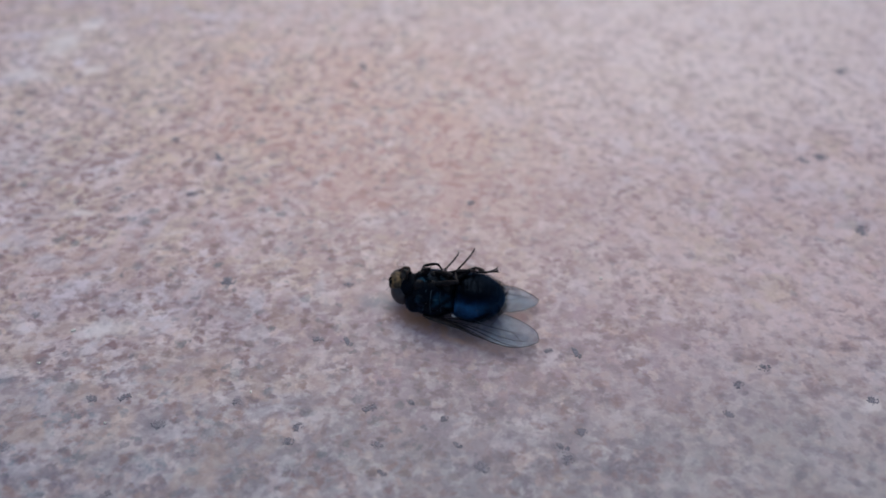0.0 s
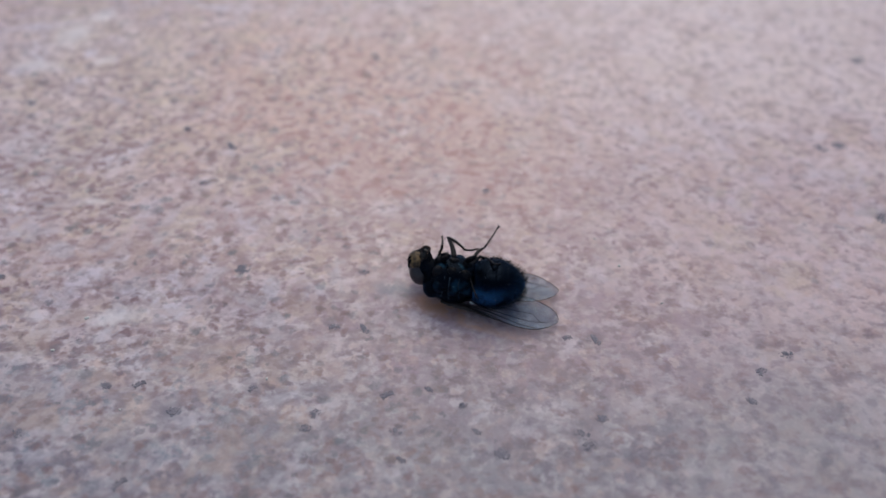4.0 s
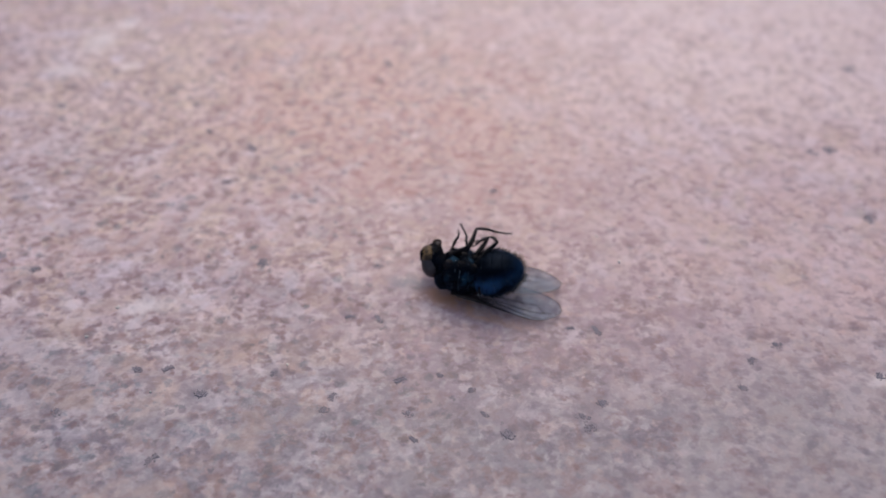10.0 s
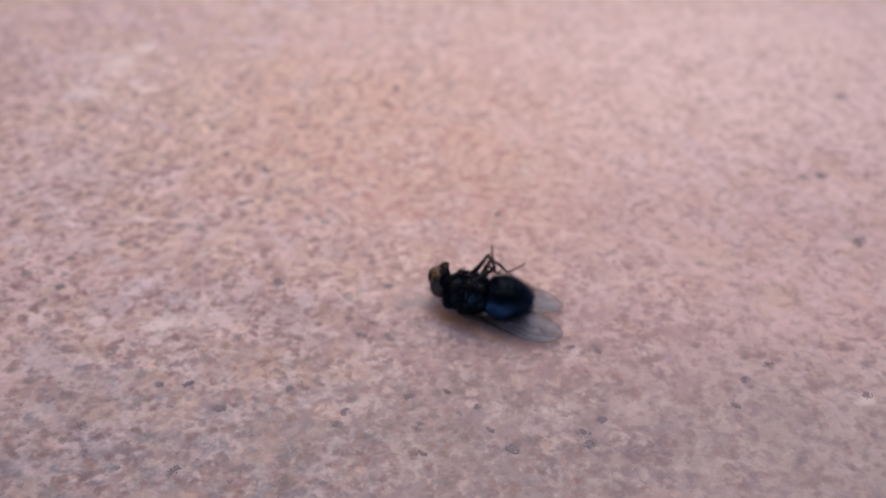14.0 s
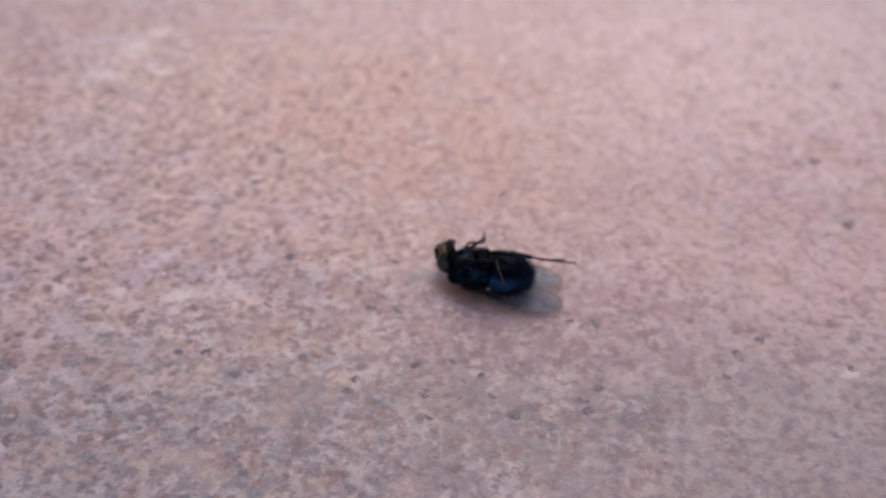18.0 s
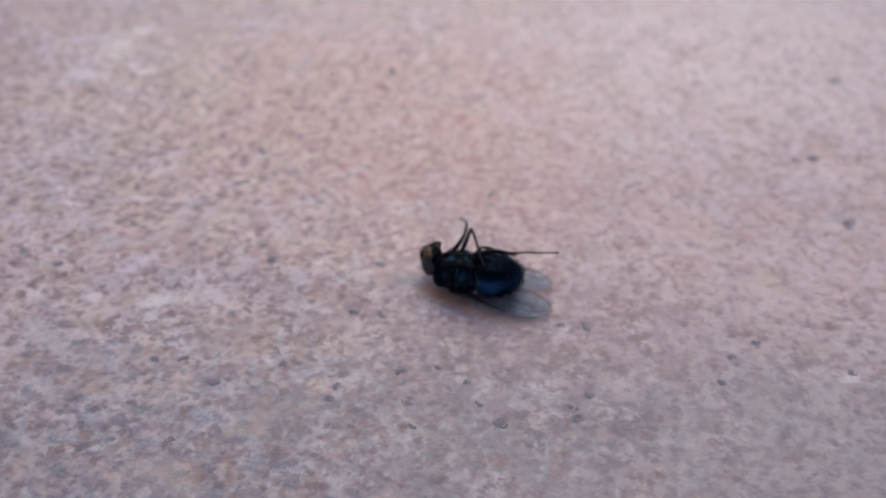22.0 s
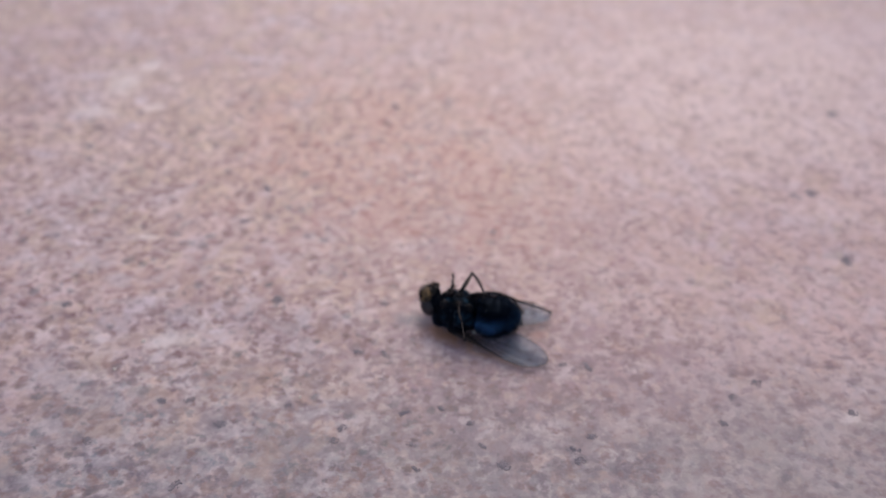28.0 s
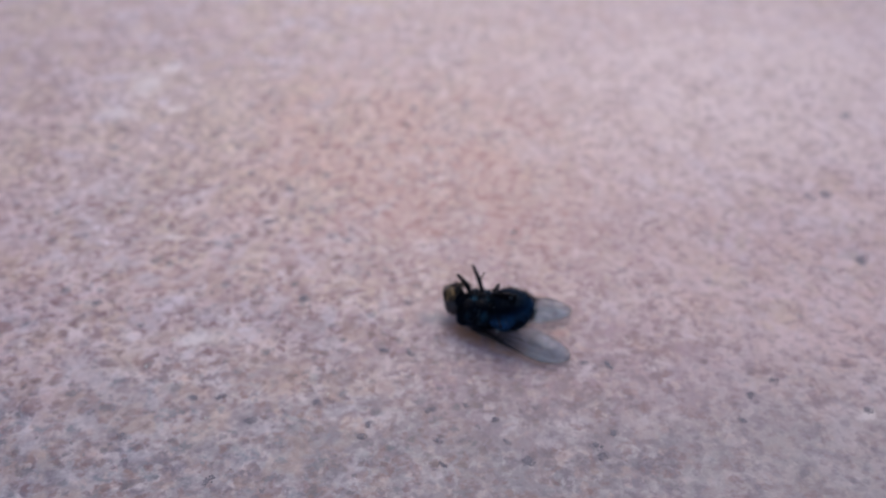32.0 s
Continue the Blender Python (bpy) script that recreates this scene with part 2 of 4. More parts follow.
    # small dark crystals and brown spots with frayed rims, denser towards the near edge
    for x, y, scale, size, share, tone in ((71, 13, 0.75, 0.40, 0.84, (0.075, 0.095, 0.12)), (-33, -61, 1.25, 0.44, 0.82, (0.095, 0.09, 0.115)),
                                           (19, 47, 0.95, 0.42, 0.85, (0.20, 0.10, 0.09)), (-47, 5, 0.62, 0.30, 0.76, (0.13, 0.07, 0.068))):
        k = cells(t, ragged(x, y, 0.9, 0.75), scale, 0.0, "F1")
        # each grain has its own size; only some cells hold one
        extent = times(mathn(t, "MULTIPLY_ADD", k[1], 0.6, 0.5), size)
        fray = mathn(t, "MULTIPLY_ADD", mathn(t, "SUBTRACT", fine.outputs["Fac"], 0.5), 1.6, mathn(t, "DIVIDE", k[3], extent))
        inside = ramp(t, fray, 0.35, 1.15, 1.0, 0.0)
        held = ramp(t, mathn(t, "MULTIPLY_ADD", mathn(t, "ADD", near, ramp(t, X, 0, -20, 0.0, 0.2)), 0.14, mathn(t, "MULTIPLY_ADD", lean, 0.5, k[0])), share, share + 0.12)
        c = mix(t, times(inside, held, ramp(t, X, -8, 15, 1.0, 0.42), mathn(t, "MULTIPLY_ADD", k[2], 0.42, 0.24)), c, tone)
    # fine grit over all of it
    c = mix(t, times(ramp(t, fine.outputs["Fac"], 0.52, 0.75), 0.12), c, (0.30, 0.23, 0.24))
    c = mix(t, times(ramp(t, fine.outputs["Fac"], 0.48, 0.28), 0.09), c, (0.85, 0.74, 0.71))
    # worn greyish patches
    for x, y, rx, ry in ((17, -17.5, 1.6, 1.0), (20.8, -19.1, 2.0, 0.9), (-20.6, -16, 1.2, 1.4), (41, 4, 2.4, 0.8)):
        c = mix(t, times(patch(t, v, x, y, rx, ry, 10, stir.outputs["Fac"]), 0.3), c, (0.27, 0.265, 0.29))
    # rust-brown along the fly's underside, painted grey shade by its head, broken by grains
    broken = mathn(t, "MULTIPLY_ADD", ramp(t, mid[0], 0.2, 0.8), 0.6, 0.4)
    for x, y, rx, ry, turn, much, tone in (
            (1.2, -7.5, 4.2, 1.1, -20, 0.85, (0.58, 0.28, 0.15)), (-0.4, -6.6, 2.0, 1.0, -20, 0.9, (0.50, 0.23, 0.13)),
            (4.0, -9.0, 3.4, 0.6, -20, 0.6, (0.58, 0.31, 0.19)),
            # grey by the head: stone specks plus the fly's shadow, painted in
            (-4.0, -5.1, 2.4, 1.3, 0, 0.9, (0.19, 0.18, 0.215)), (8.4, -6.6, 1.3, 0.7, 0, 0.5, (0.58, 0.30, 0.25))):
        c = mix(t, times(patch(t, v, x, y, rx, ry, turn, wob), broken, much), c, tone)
    # pale worn spots
    for x, y, rx, ry, turn in ((-44.5, 33, 3.0, 2.6, 40), (-42, 37, 2.0, 1.4, 30), (-46.5, 27, 4.0, 1.3, -8), (-39, 28, 2.0, 0.9, 20), (-33, 5.5, 1.6, 0.6, 0), (-27, -7.5, 3.0, 1.0, 10), (35.3, -15, 1.3, 0.7, 20)):
        c = mix(t, times(patch(t, v, x, y, rx, ry, turn, stir.outputs["Fac"]), 0.55), c, (0.86, 0.78, 0.74))
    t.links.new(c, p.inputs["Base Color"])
    t.links.new(mathn(t, "MULTIPLY_ADD", clump, 0.25, STONE_ROUGH), p.inputs["Roughness"])
    p.inputs["Specular IOR Level"].default_value = STONE_SPEC
    h = mathn(t, "SUBTRACT", mathn(t, "MULTIPLY", fine.outputs["Fac"], 0.3), mathn(t, "ADD", mathn(t, "MULTIPLY", mid[0], 0.35), mathn(t, "MULTIPLY", clump, 1.2)))
    h = times(h, zone)
    b = node(t, "ShaderNodeBump", {"Height": h, "Strength": 0.25, "Distance": 0.0002})
    t.links.new(b.outputs[0], p.inputs["Normal"])
    return m


# far stains lightened for sheen, near ones darkened for shade, in their colour
STAINS_LIT_FAR = [
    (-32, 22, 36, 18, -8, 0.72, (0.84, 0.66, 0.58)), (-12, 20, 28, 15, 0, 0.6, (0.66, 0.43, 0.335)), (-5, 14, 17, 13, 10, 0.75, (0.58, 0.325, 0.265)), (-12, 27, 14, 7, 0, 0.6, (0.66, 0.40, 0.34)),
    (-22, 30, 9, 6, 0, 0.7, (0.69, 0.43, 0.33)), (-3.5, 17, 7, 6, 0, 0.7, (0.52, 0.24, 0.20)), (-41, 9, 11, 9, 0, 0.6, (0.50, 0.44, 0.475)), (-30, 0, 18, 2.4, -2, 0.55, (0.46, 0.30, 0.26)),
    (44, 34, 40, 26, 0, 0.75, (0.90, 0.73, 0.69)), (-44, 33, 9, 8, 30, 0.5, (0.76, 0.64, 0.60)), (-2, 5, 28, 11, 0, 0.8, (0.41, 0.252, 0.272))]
STAINS_SHADED_NEAR = [
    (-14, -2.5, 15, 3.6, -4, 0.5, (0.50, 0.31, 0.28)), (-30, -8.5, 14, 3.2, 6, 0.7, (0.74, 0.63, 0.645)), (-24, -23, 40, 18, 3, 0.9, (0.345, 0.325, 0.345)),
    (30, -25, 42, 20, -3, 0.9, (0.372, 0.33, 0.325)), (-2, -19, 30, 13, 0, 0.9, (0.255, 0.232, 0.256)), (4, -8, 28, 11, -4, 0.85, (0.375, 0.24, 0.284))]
PINK_A, PINK_B = (0.645, 0.46, 0.468), (0.665, 0.495, 0.487)
STONE_ROUGH, STONE_SPEC = 0.32, 0.92


def shell(name, dark, light, metallic, rough, scale=1.2, coat=0.0, low=0.35, high=0.7, bump=0.00004, gloss=0.3, flank=False, sheen=(1.0, 1.0, 1.0)):
    """Horny insect skin: two tones, dusty in places."""
    m, t, p = material(name)
    v = coords(t)
    a = noise_tex(t, v, scale, 4, 0.6, 0.5)
    f = noise_tex(t, v, scale * 7, 3, 0.6)
    f_light = ramp(t, a.outputs["Fac"], low, high)
    if flank:
        # blue shell with sky sheen painted in: sides only, fading tailwards, belly black
        z = node(t, "ShaderNodeSeparateXYZ", {0: v}).outputs["Z"]
        f_light = mathn(t, "MULTIPLY", f_light, ramp(t, z, 0.3, 1.5, 1.0, 0.0))
        f_light = mathn(t, "MULTIPLY", f_light, ramp(t, node(t, "ShaderNodeSeparateXYZ", {0: v}).outputs["X"], 1.3, 3.0, 1.0, 0.3))
    t.links.new(mix(t, f_light, dark, light), p.inputs["Base Color"])
    p.inputs["Metallic"].default_value = metallic
    t.links.new(mathn(t, "MULTIPLY_ADD", f.outputs["Fac"], 0.3, rough - 0.12), p.inputs["Roughness"])
    p.inputs["Coat Weight"].default_value = coat
    p.inputs["Coat Roughness"].default_value = 0.2
    p.inputs["Specular IOR Level"].default_value = gloss
    p.inputs["Specular Tint"].default_value = (*sheen, 1.0)
    b = node(t, "ShaderNodeBump", {"Height": f.outputs["Fac"], "Strength": 0.5, "Distance": bump})
    t.links.new(b.outputs[0], p.inputs["Normal"])
    return m


def membrane():
    m, t, p = material("wing_membrane")
    v = coords(t)
    n = noise_tex(t, v, 0.5, 3, 0.5)
    x = node(t, "ShaderNodeSeparateXYZ", {0: v}).outputs["X"]
    reach = mathn(t, "ADD", x, mathn(t, "MULTIPLY", n.outputs["Fac"], 2.0))
    smoky = mix(t, ramp(t, n.outputs["Fac"], 0.35, 0.65), (0.095, 0.168, 0.235), (0.19, 0.295, 0.385))
    t.links.new(mix(t, ramp(t, reach, 2.6, 5.0), (0.30, 0.175, 0.14), smoky), p.inputs["Base Color"])
    # brownish at the hinge, then clear, smoky towards the tip
    t.links.new(mathn(t, "ADD", ramp(t, reach, 2.4, 4.8, 0.28, 0.19), ramp(t, reach, 5.0, 7.2, 0.0, 0.30)), p.inputs["Alpha"])
    p.inputs["Roughness"].default_value = 0.35
    p.inputs["Specular IOR Level"].default_value = 0.3
    w = noise_tex(t, v, 1.1, 2, 0.5)
    b = node(t, "ShaderNodeBump", {"Height": w.outputs["Fac"], "Strength": 0.6, "Distance": 0.00012})
    t.links.new(b.outputs[0], p.inputs["Normal"])
    return m


STEEL = (0.45, 0.65, 1.0)
STONE = stone()
FLECK = shell("grey_mineral", (0.21, 0.20, 0.222), (0.38, 0.33, 0.35), 0.0, 0.75, 2.4, 0.0, 0.4, 0.62, gloss=0.15)
THORAX = shell("dusty_blue_black", (0.002, 0.003, 0.005), (0.009, 0.033, 0.056), 0.75, 0.38, 0.75, 0.0, 0.48, 0.68, gloss=0.3, sheen=STEEL)
ABDOMEN = shell("metallic_dark_blue", (0.0015, 0.003, 0.006), (0.026, 0.105, 0.25), 0.7, 0.30, 0.36, 0.0, 0.36, 0.56, gloss=0.2, flank=True, sheen=STEEL)
BLACK = shell("black_chitin", (0.0015, 0.002, 0.0035), (0.004, 0.006, 0.010), 0.0, 0.6, 1.5, gloss=0.06, sheen=STEEL)
LEG = shell("glossy_black_leg", (0.002, 0.002, 0.0035), (0.006, 0.006, 0.009), 0.0, 0.42, 1.5, gloss=0.14)
FACE = shell("golden_brown_face", (0.022, 0.014, 0.008), (0.24, 0.155, 0.065), 0.0, 0.5, 1.3, 0.0, 0.42, 0.66)
EYE = shell("compound_eye", (0.024, 0.019, 0.021), (0.044, 0.036, 0.039), 0.0, 0.42, 0.8, 0.3, bump=0.00001)
PALE = shell("pale_squama", (0.55, 0.53, 0.48), (0.72, 0.70, 0.65), 0.0, 0.5, 2.0)
VEIN = shell("brown_vein", (0.018, 0.012, 0.010), (0.05, 0.033, 0.026), 0.0, 0.5, 2.0)
DUST = shell("dusty_grey_seam", (0.012, 0.02, 0.028), (0.05, 0.075, 0.095), 0.0, 0.6, 2.5, gloss=0.1)
# pale colour that holds the bright glints of the bristles
GLINT_HAIR = shell("pale_glint_hair", (0.16, 0.17, 0.18), (0.34, 0.35, 0.36), 0.0, 0.35, 2.5)
LIP = shell("brown_labellum", (0.03, 0.017, 0.012), (0.12, 0.07, 0.045), 0.0, 0.42, 2.0, 0.2)
MOUTH = shell("dark_brown_mouthparts", (0.006, 0.005, 0.004), (0.035, 0.024, 0.018), 0.0, 0.42, 2.0, 0.2)
MEMBRANE = membrane()


# ---- mesh tools ----
def part(name, bm, mat, parent, label=""):
    me = bpy.data.meshes.new(name)
    bm.normal_update()
    bm.to_mesh(me)
    bm.free()
    me.materials.append(mat)
    for f in me.polygons:
        f.use_smooth = True
    ob = new(name, me)
    ob.parent = parent
    if label:
        tagged(ob, label)
    return ob


def ring(bm, centre, a, b, n):
    """A ring of vertices round centre, spanned by the half axes a and b."""
    return [bm.verts.new(Vector(centre) + Vector(a) * math.cos(2 * math.pi * i / n) + Vector(b) * math.sin(2 * math.pi * i / n)) for i in range(n)]


def skin(bm, rings, caps=True):
    for r, s in zip(rings, rings[1:]):
        n = len(r)
        for i in range(n):
            bm.faces.new((r[i], r[(i + 1) % n], s[(i + 1) % n], s[i]))
    if caps:
        bm.faces.new(rings[0][::-1])
        bm.faces.new(rings[-1])


def tube(bm, points, radii, n=8, flat=1.0):
    """A round limb through points."""
    pts = [Vector(p) for p in points]
    rings = []
    for i, p in enumerate(pts):
        d = (pts[min(i + 1, len(pts) - 1)] - pts[max(i - 1, 0)]).normalized()
        side = d.orthogonal().normalized() if abs(d.z) > 0.9 else d.cross(Vector((0, 0, 1))).normalized()
        up = side.cross(d).normalized()
        rings.append(ring(bm, p, side * radii[i], up * radii[i] * flat, n))
    skin(bm, rings)


def egg(bm, centre, radii, turn=(0, 0, 0), power=1.0, lump=0.0, n=28, m=18, seed=0.0):
    """A rounded body, a little lumpy; power below 1 makes it squarer."""
    rot = Euler([radians(a) for a in turn]).to_matrix()
    rings = []
    for j in range(1, m):
        th = math.pi * j / m
        row = []
        for i in range(n):
            ph = 2 * math.pi * i / n
            d = Vector((-math.cos(th), math.sin(th) * math.cos(ph), math.sin(th) * math.sin(ph)))
            q = Vector([math.copysign(abs(c) ** power, c) for c in d])
            q *= 1 + lump * noise.noise(d * 2.3 + Vector((seed, 0, 0)))
            row.append(bm.verts.new(Vector(centre) + rot @ Vector((q.x * radii[0], q.y * radii[1], q.z * radii[2]))))
        rings.append(row)
    skin(bm, rings, False)
    for row, s in ((rings[0], -1), (rings[-1], 1)):
        tip = bm.verts.new(Vector(centre) + rot @ Vector((s * radii[0], 0, 0)))
        k = len(row)
        for i in range(k):
            bm.faces.new((row[(i + 1) % k], row[i], tip) if s < 0 else (row[i], row[(i + 1) % k], tip))


def spine(bm, root, way, length, thick):
    """One tapering, slightly bent bristle."""
    w = Vector(way).normalized()
    r = Vector(root)
    k = r.dot(Vector((91e3, 57e3, 133e3)))
    bend = (w.orthogonal() * math.cos(k) + w.cross(w.orthogonal()) * math.sin(k)) * length * 0.2
    a = ring(bm, r, w.orthogonal().normalized() * thick, w.cross(w.orthogonal()).normalized() * thick, 3)
    b = ring(bm, r + w * length * 0.55 + bend * 0.4, w.orthogonal().normalized() * thick * 0.6, w.cross(w.orthogonal()).normalized() * thick * 0.6, 3)
    tip = bm.verts.new(r + w * length + bend)
    for i in range(3):
        bm.faces.new((a[i], a[(i + 1) % 3], b[(i + 1) % 3], b[i]))
        bm.faces.new((b[i], b[(i + 1) % 3], tip))


# ---- the stone ground ----
def lattice(x, y, seed):
    h = np.sin(x * 127.1 + y * 311.7 + seed * 74.7) * 43758.5453
    return h - np.floor(h)


def value_noise(x, y, cell, seed):
    gx, gy = x / cell, y / cell
    ix, iy = np.floor(gx), np.floor(gy)
    fx, fy = gx - ix, gy - iy
    fx, fy = fx * fx * (3 - 2 * fx), fy * fy * (3 - 2 * fy)
    a = lattice(ix, iy, seed) * (1 - fx) + lattice(ix + 1, iy, seed) * fx
    b = lattice(ix, iy + 1, seed) * (1 - fx) + lattice(ix + 1, iy + 1, seed) * fx
    return a * (1 - fy) + b * fy - 0.5


def relief(x, y):
    """Height of the worn stone in millimetres, rougher towards -x."""
    rough = 0.35 + 0.65 / (1 + np.exp((x - 2) / 10.0))
    near_edge = 0.35 / (1 + np.exp((y + 6.5 + 0.06 * x + 2.0 * value_noise(x, y, 9.0, 5)) / 0.7)) / (1 + np.exp((x + 6) / 5.0))
    u, w = 0.8 * x + 0.6 * y, 0.8 * y - 0.6 * x
    z = 0.55 * value_noise(u, w, 22.0, 1) + rough * (0.16 * value_noise(w, u, 3.4, 2) + 0.12 * value_noise(u, w, 1.6, 3))
    far = np.exp(-((np.hypot(x, y) / 400.0) ** 2))
    calm = 1 - 0.75 * np.exp(-(((x - 4) / 7.0) ** 2 + ((y + 6.5) / 4.0) ** 2))
    return (z * calm - near_edge) * far - 0.12


def ground():
    def axis(lo, hi, step):
        inner = np.arange(lo, hi + step / 2, step)
        out = step * 1.6 ** np.arange(1, 24)
        return np.concatenate([(lo - np.cumsum(out))[::-1], inner, hi + np.cumsum(out)])
    xs, ys = axis(-78, 78, 0.5), axis(-34, 70, 0.5)
    gx, gy = np.meshgrid(xs, ys)
    gz = relief(gx, gy)
    verts = np.stack([gx, gy, gz], -1).reshape(-1, 3) * MM
    nx, ny = len(xs), len(ys)
    k = np.arange(nx * ny).reshape(ny, nx)
    faces = np.stack([k[:-1, :-1], k[:-1, 1:], k[1:, 1:], k[1:, :-1]], -1).reshape(-1, 4)
    me = bpy.data.meshes.new("ground")
    me.from_pydata(verts, [], faces.tolist())
    me.materials.append(STONE)
    me.polygons.foreach_set("use_smooth", np.ones(len(me.polygons), bool))
    ob = new("ground", me)
    return tagged(ob, "weathered pink stone paving with grey speckles and ochre stains", "stone ground", kind="structure")


def fleck_mesh(seed):
    """A clot of tiny dark crystals let into the stone, dense in the middle and straggling at the rim."""
    rnd = random.Random(seed)
    bm = bmesh.new()
    n, lean = 6, rnd.uniform(-0.6, 0.6)
    for k in range(30):
        a0, d = rnd.uniform(0, 6.28), rnd.uniform(0, 1) ** 0.8 * 1.15
        size = rnd.uniform(0.22, 0.42) * (1.2 - 0.7 * d)
        cx, cy = d * math.cos(a0) * 1.15 + lean * d * math.sin(a0), d * math.sin(a0) * 0.85
        turn, rows = rnd.uniform(0, 6.28), []
        for q, h in ((1.0, -0.08), (0.8, 0.02), (0.4, 0.04)):
            r = q * size * rnd.uniform(0.85, 1.1)
            rows.append([bm.verts.new((cx + r * math.cos(turn + 6.283 * i / n), cy + r * math.sin(turn + 6.283 * i / n), h)) for i in range(n)])
        skin(bm, rows)
    me = bpy.data.meshes.new("mineral_fleck")
    bm.normal_update()
    bm.to_mesh(me)
    bm.free()
    me.materials.append(FLECK)
    return me


FLECKS_FAR = [(-7.4, 28.4, 0.48), (49.1, 27.8, 0.62), (41.4, 13.3, 0.58), (39.3, 12.9, 0.5), (41.8, 3.1, 0.55), (-17.5, -2.7, 0.55),
              (-21.4, 13.2, 0.5), (-23.0, 8.0, 0.36), (-38.6, -3.6, 0.4), (-6.7, -3.1, 0.3), (4.5, 6.6, 0.3), (-26.6, 15.9, 0.34), (-44.6, 20.3, 0.5)]
FLECKS_NEAR = [(-23.6, -13.8, 0.36), (-26.2, -13.9, 0.33), (-31.5, -17.8, 0.38), (-9.6, -16.4, 0.34), (-10.2, -17.6, 0.36), (-6.3, -8.9, 0.40),
               (-8.8, -8.6, 0.36), (12.2, -17.0, 0.36), (10.5, -18.2, 0.42), (10.9, -19.2, 0.38), (4.4, -19.7, 0.46), (-2.9, -20.1, 0.3),
               (-4.1, -14.9, 0.4), (23.9, -15.6, 0.32), (27.9, -11.5, 0.38), (25.4, -13.1, 0.33), (35.5, -14.6, 0.36), (12.7, -10.1, 0.42), (-22.9, -21.7, 0.45),
               (-20.4, -16.1, 0.42), (-3.4, -17.9, 0.32), (-14.7, -14.2, 0.30), (1.7, -15.9, 0.28), (2.7, -18.0, 0.30), (10.4, -9.9, 0.28), (-0.9, -14.5, 0.25)]


def mineral_flecks(parent):
    shapes = [fleck_mesh(i + 1) for i in range(6)]
    for i, (x, y, r) in enumerate(FLECKS_FAR + FLECKS_NEAR):
        ob = new("mineral_fleck", shapes[i % 6])
        ob.parent = parent
        z = float(relief(np.array(x), np.array(y)))
        ob.matrix_basis = pose(x * MM, y * MM, (z + 0.025) * MM, 0, 0, (37 * i) % 50 - 25) @ Matrix.Diagonal((1.1 * r * MM, 1.1 * r * MM, 0.5 * MM, 1))


def glinting_flakes(parent):
    """Tiny pale mica flakes lying tilted in the stone."""
    for i, (x, y, r) in enumerate(((-31.5, -10.7, 0.16), (-29.7, -7.6, 0.22), (15.9, -2.5, 0.16), (-13.7, -13.4, 0.13), (14.2, 0.6, 0.11), (-24.5, -16.0, 0.12), (18.9, -6.5, 0.11))):
        bm = bmesh.new()
        egg(bm, (0, 0, 0), (r * MM, 0.7 * r * MM, 0.06 * MM), (0, 0, 30 * i), 0.8, 0.3, 9, 6, i)
        ob = part("mica_flake", bm, PALE, parent, "tiny glinting pale mica flake" if i == 0 else "")
        ob.matrix_basis = pose(x * MM, y * MM, float(relief(np.array(x), np.array(y))) * MM + 0.00004, -12, 8, 0)


GROUND = ground()
mineral_flecks(GROUND)
glinting_flakes(GROUND)


# ---- the fly, lying on its back, head towards -x, legs up ----
fly = tagged(new("fly"), "dark metallic blue blowfly on its back on the stone, legs waving", "fly")
BASE = Vector((2.0, -5.6, 0.0)) * MM


def S(*c):
    return Vector(c) * MM


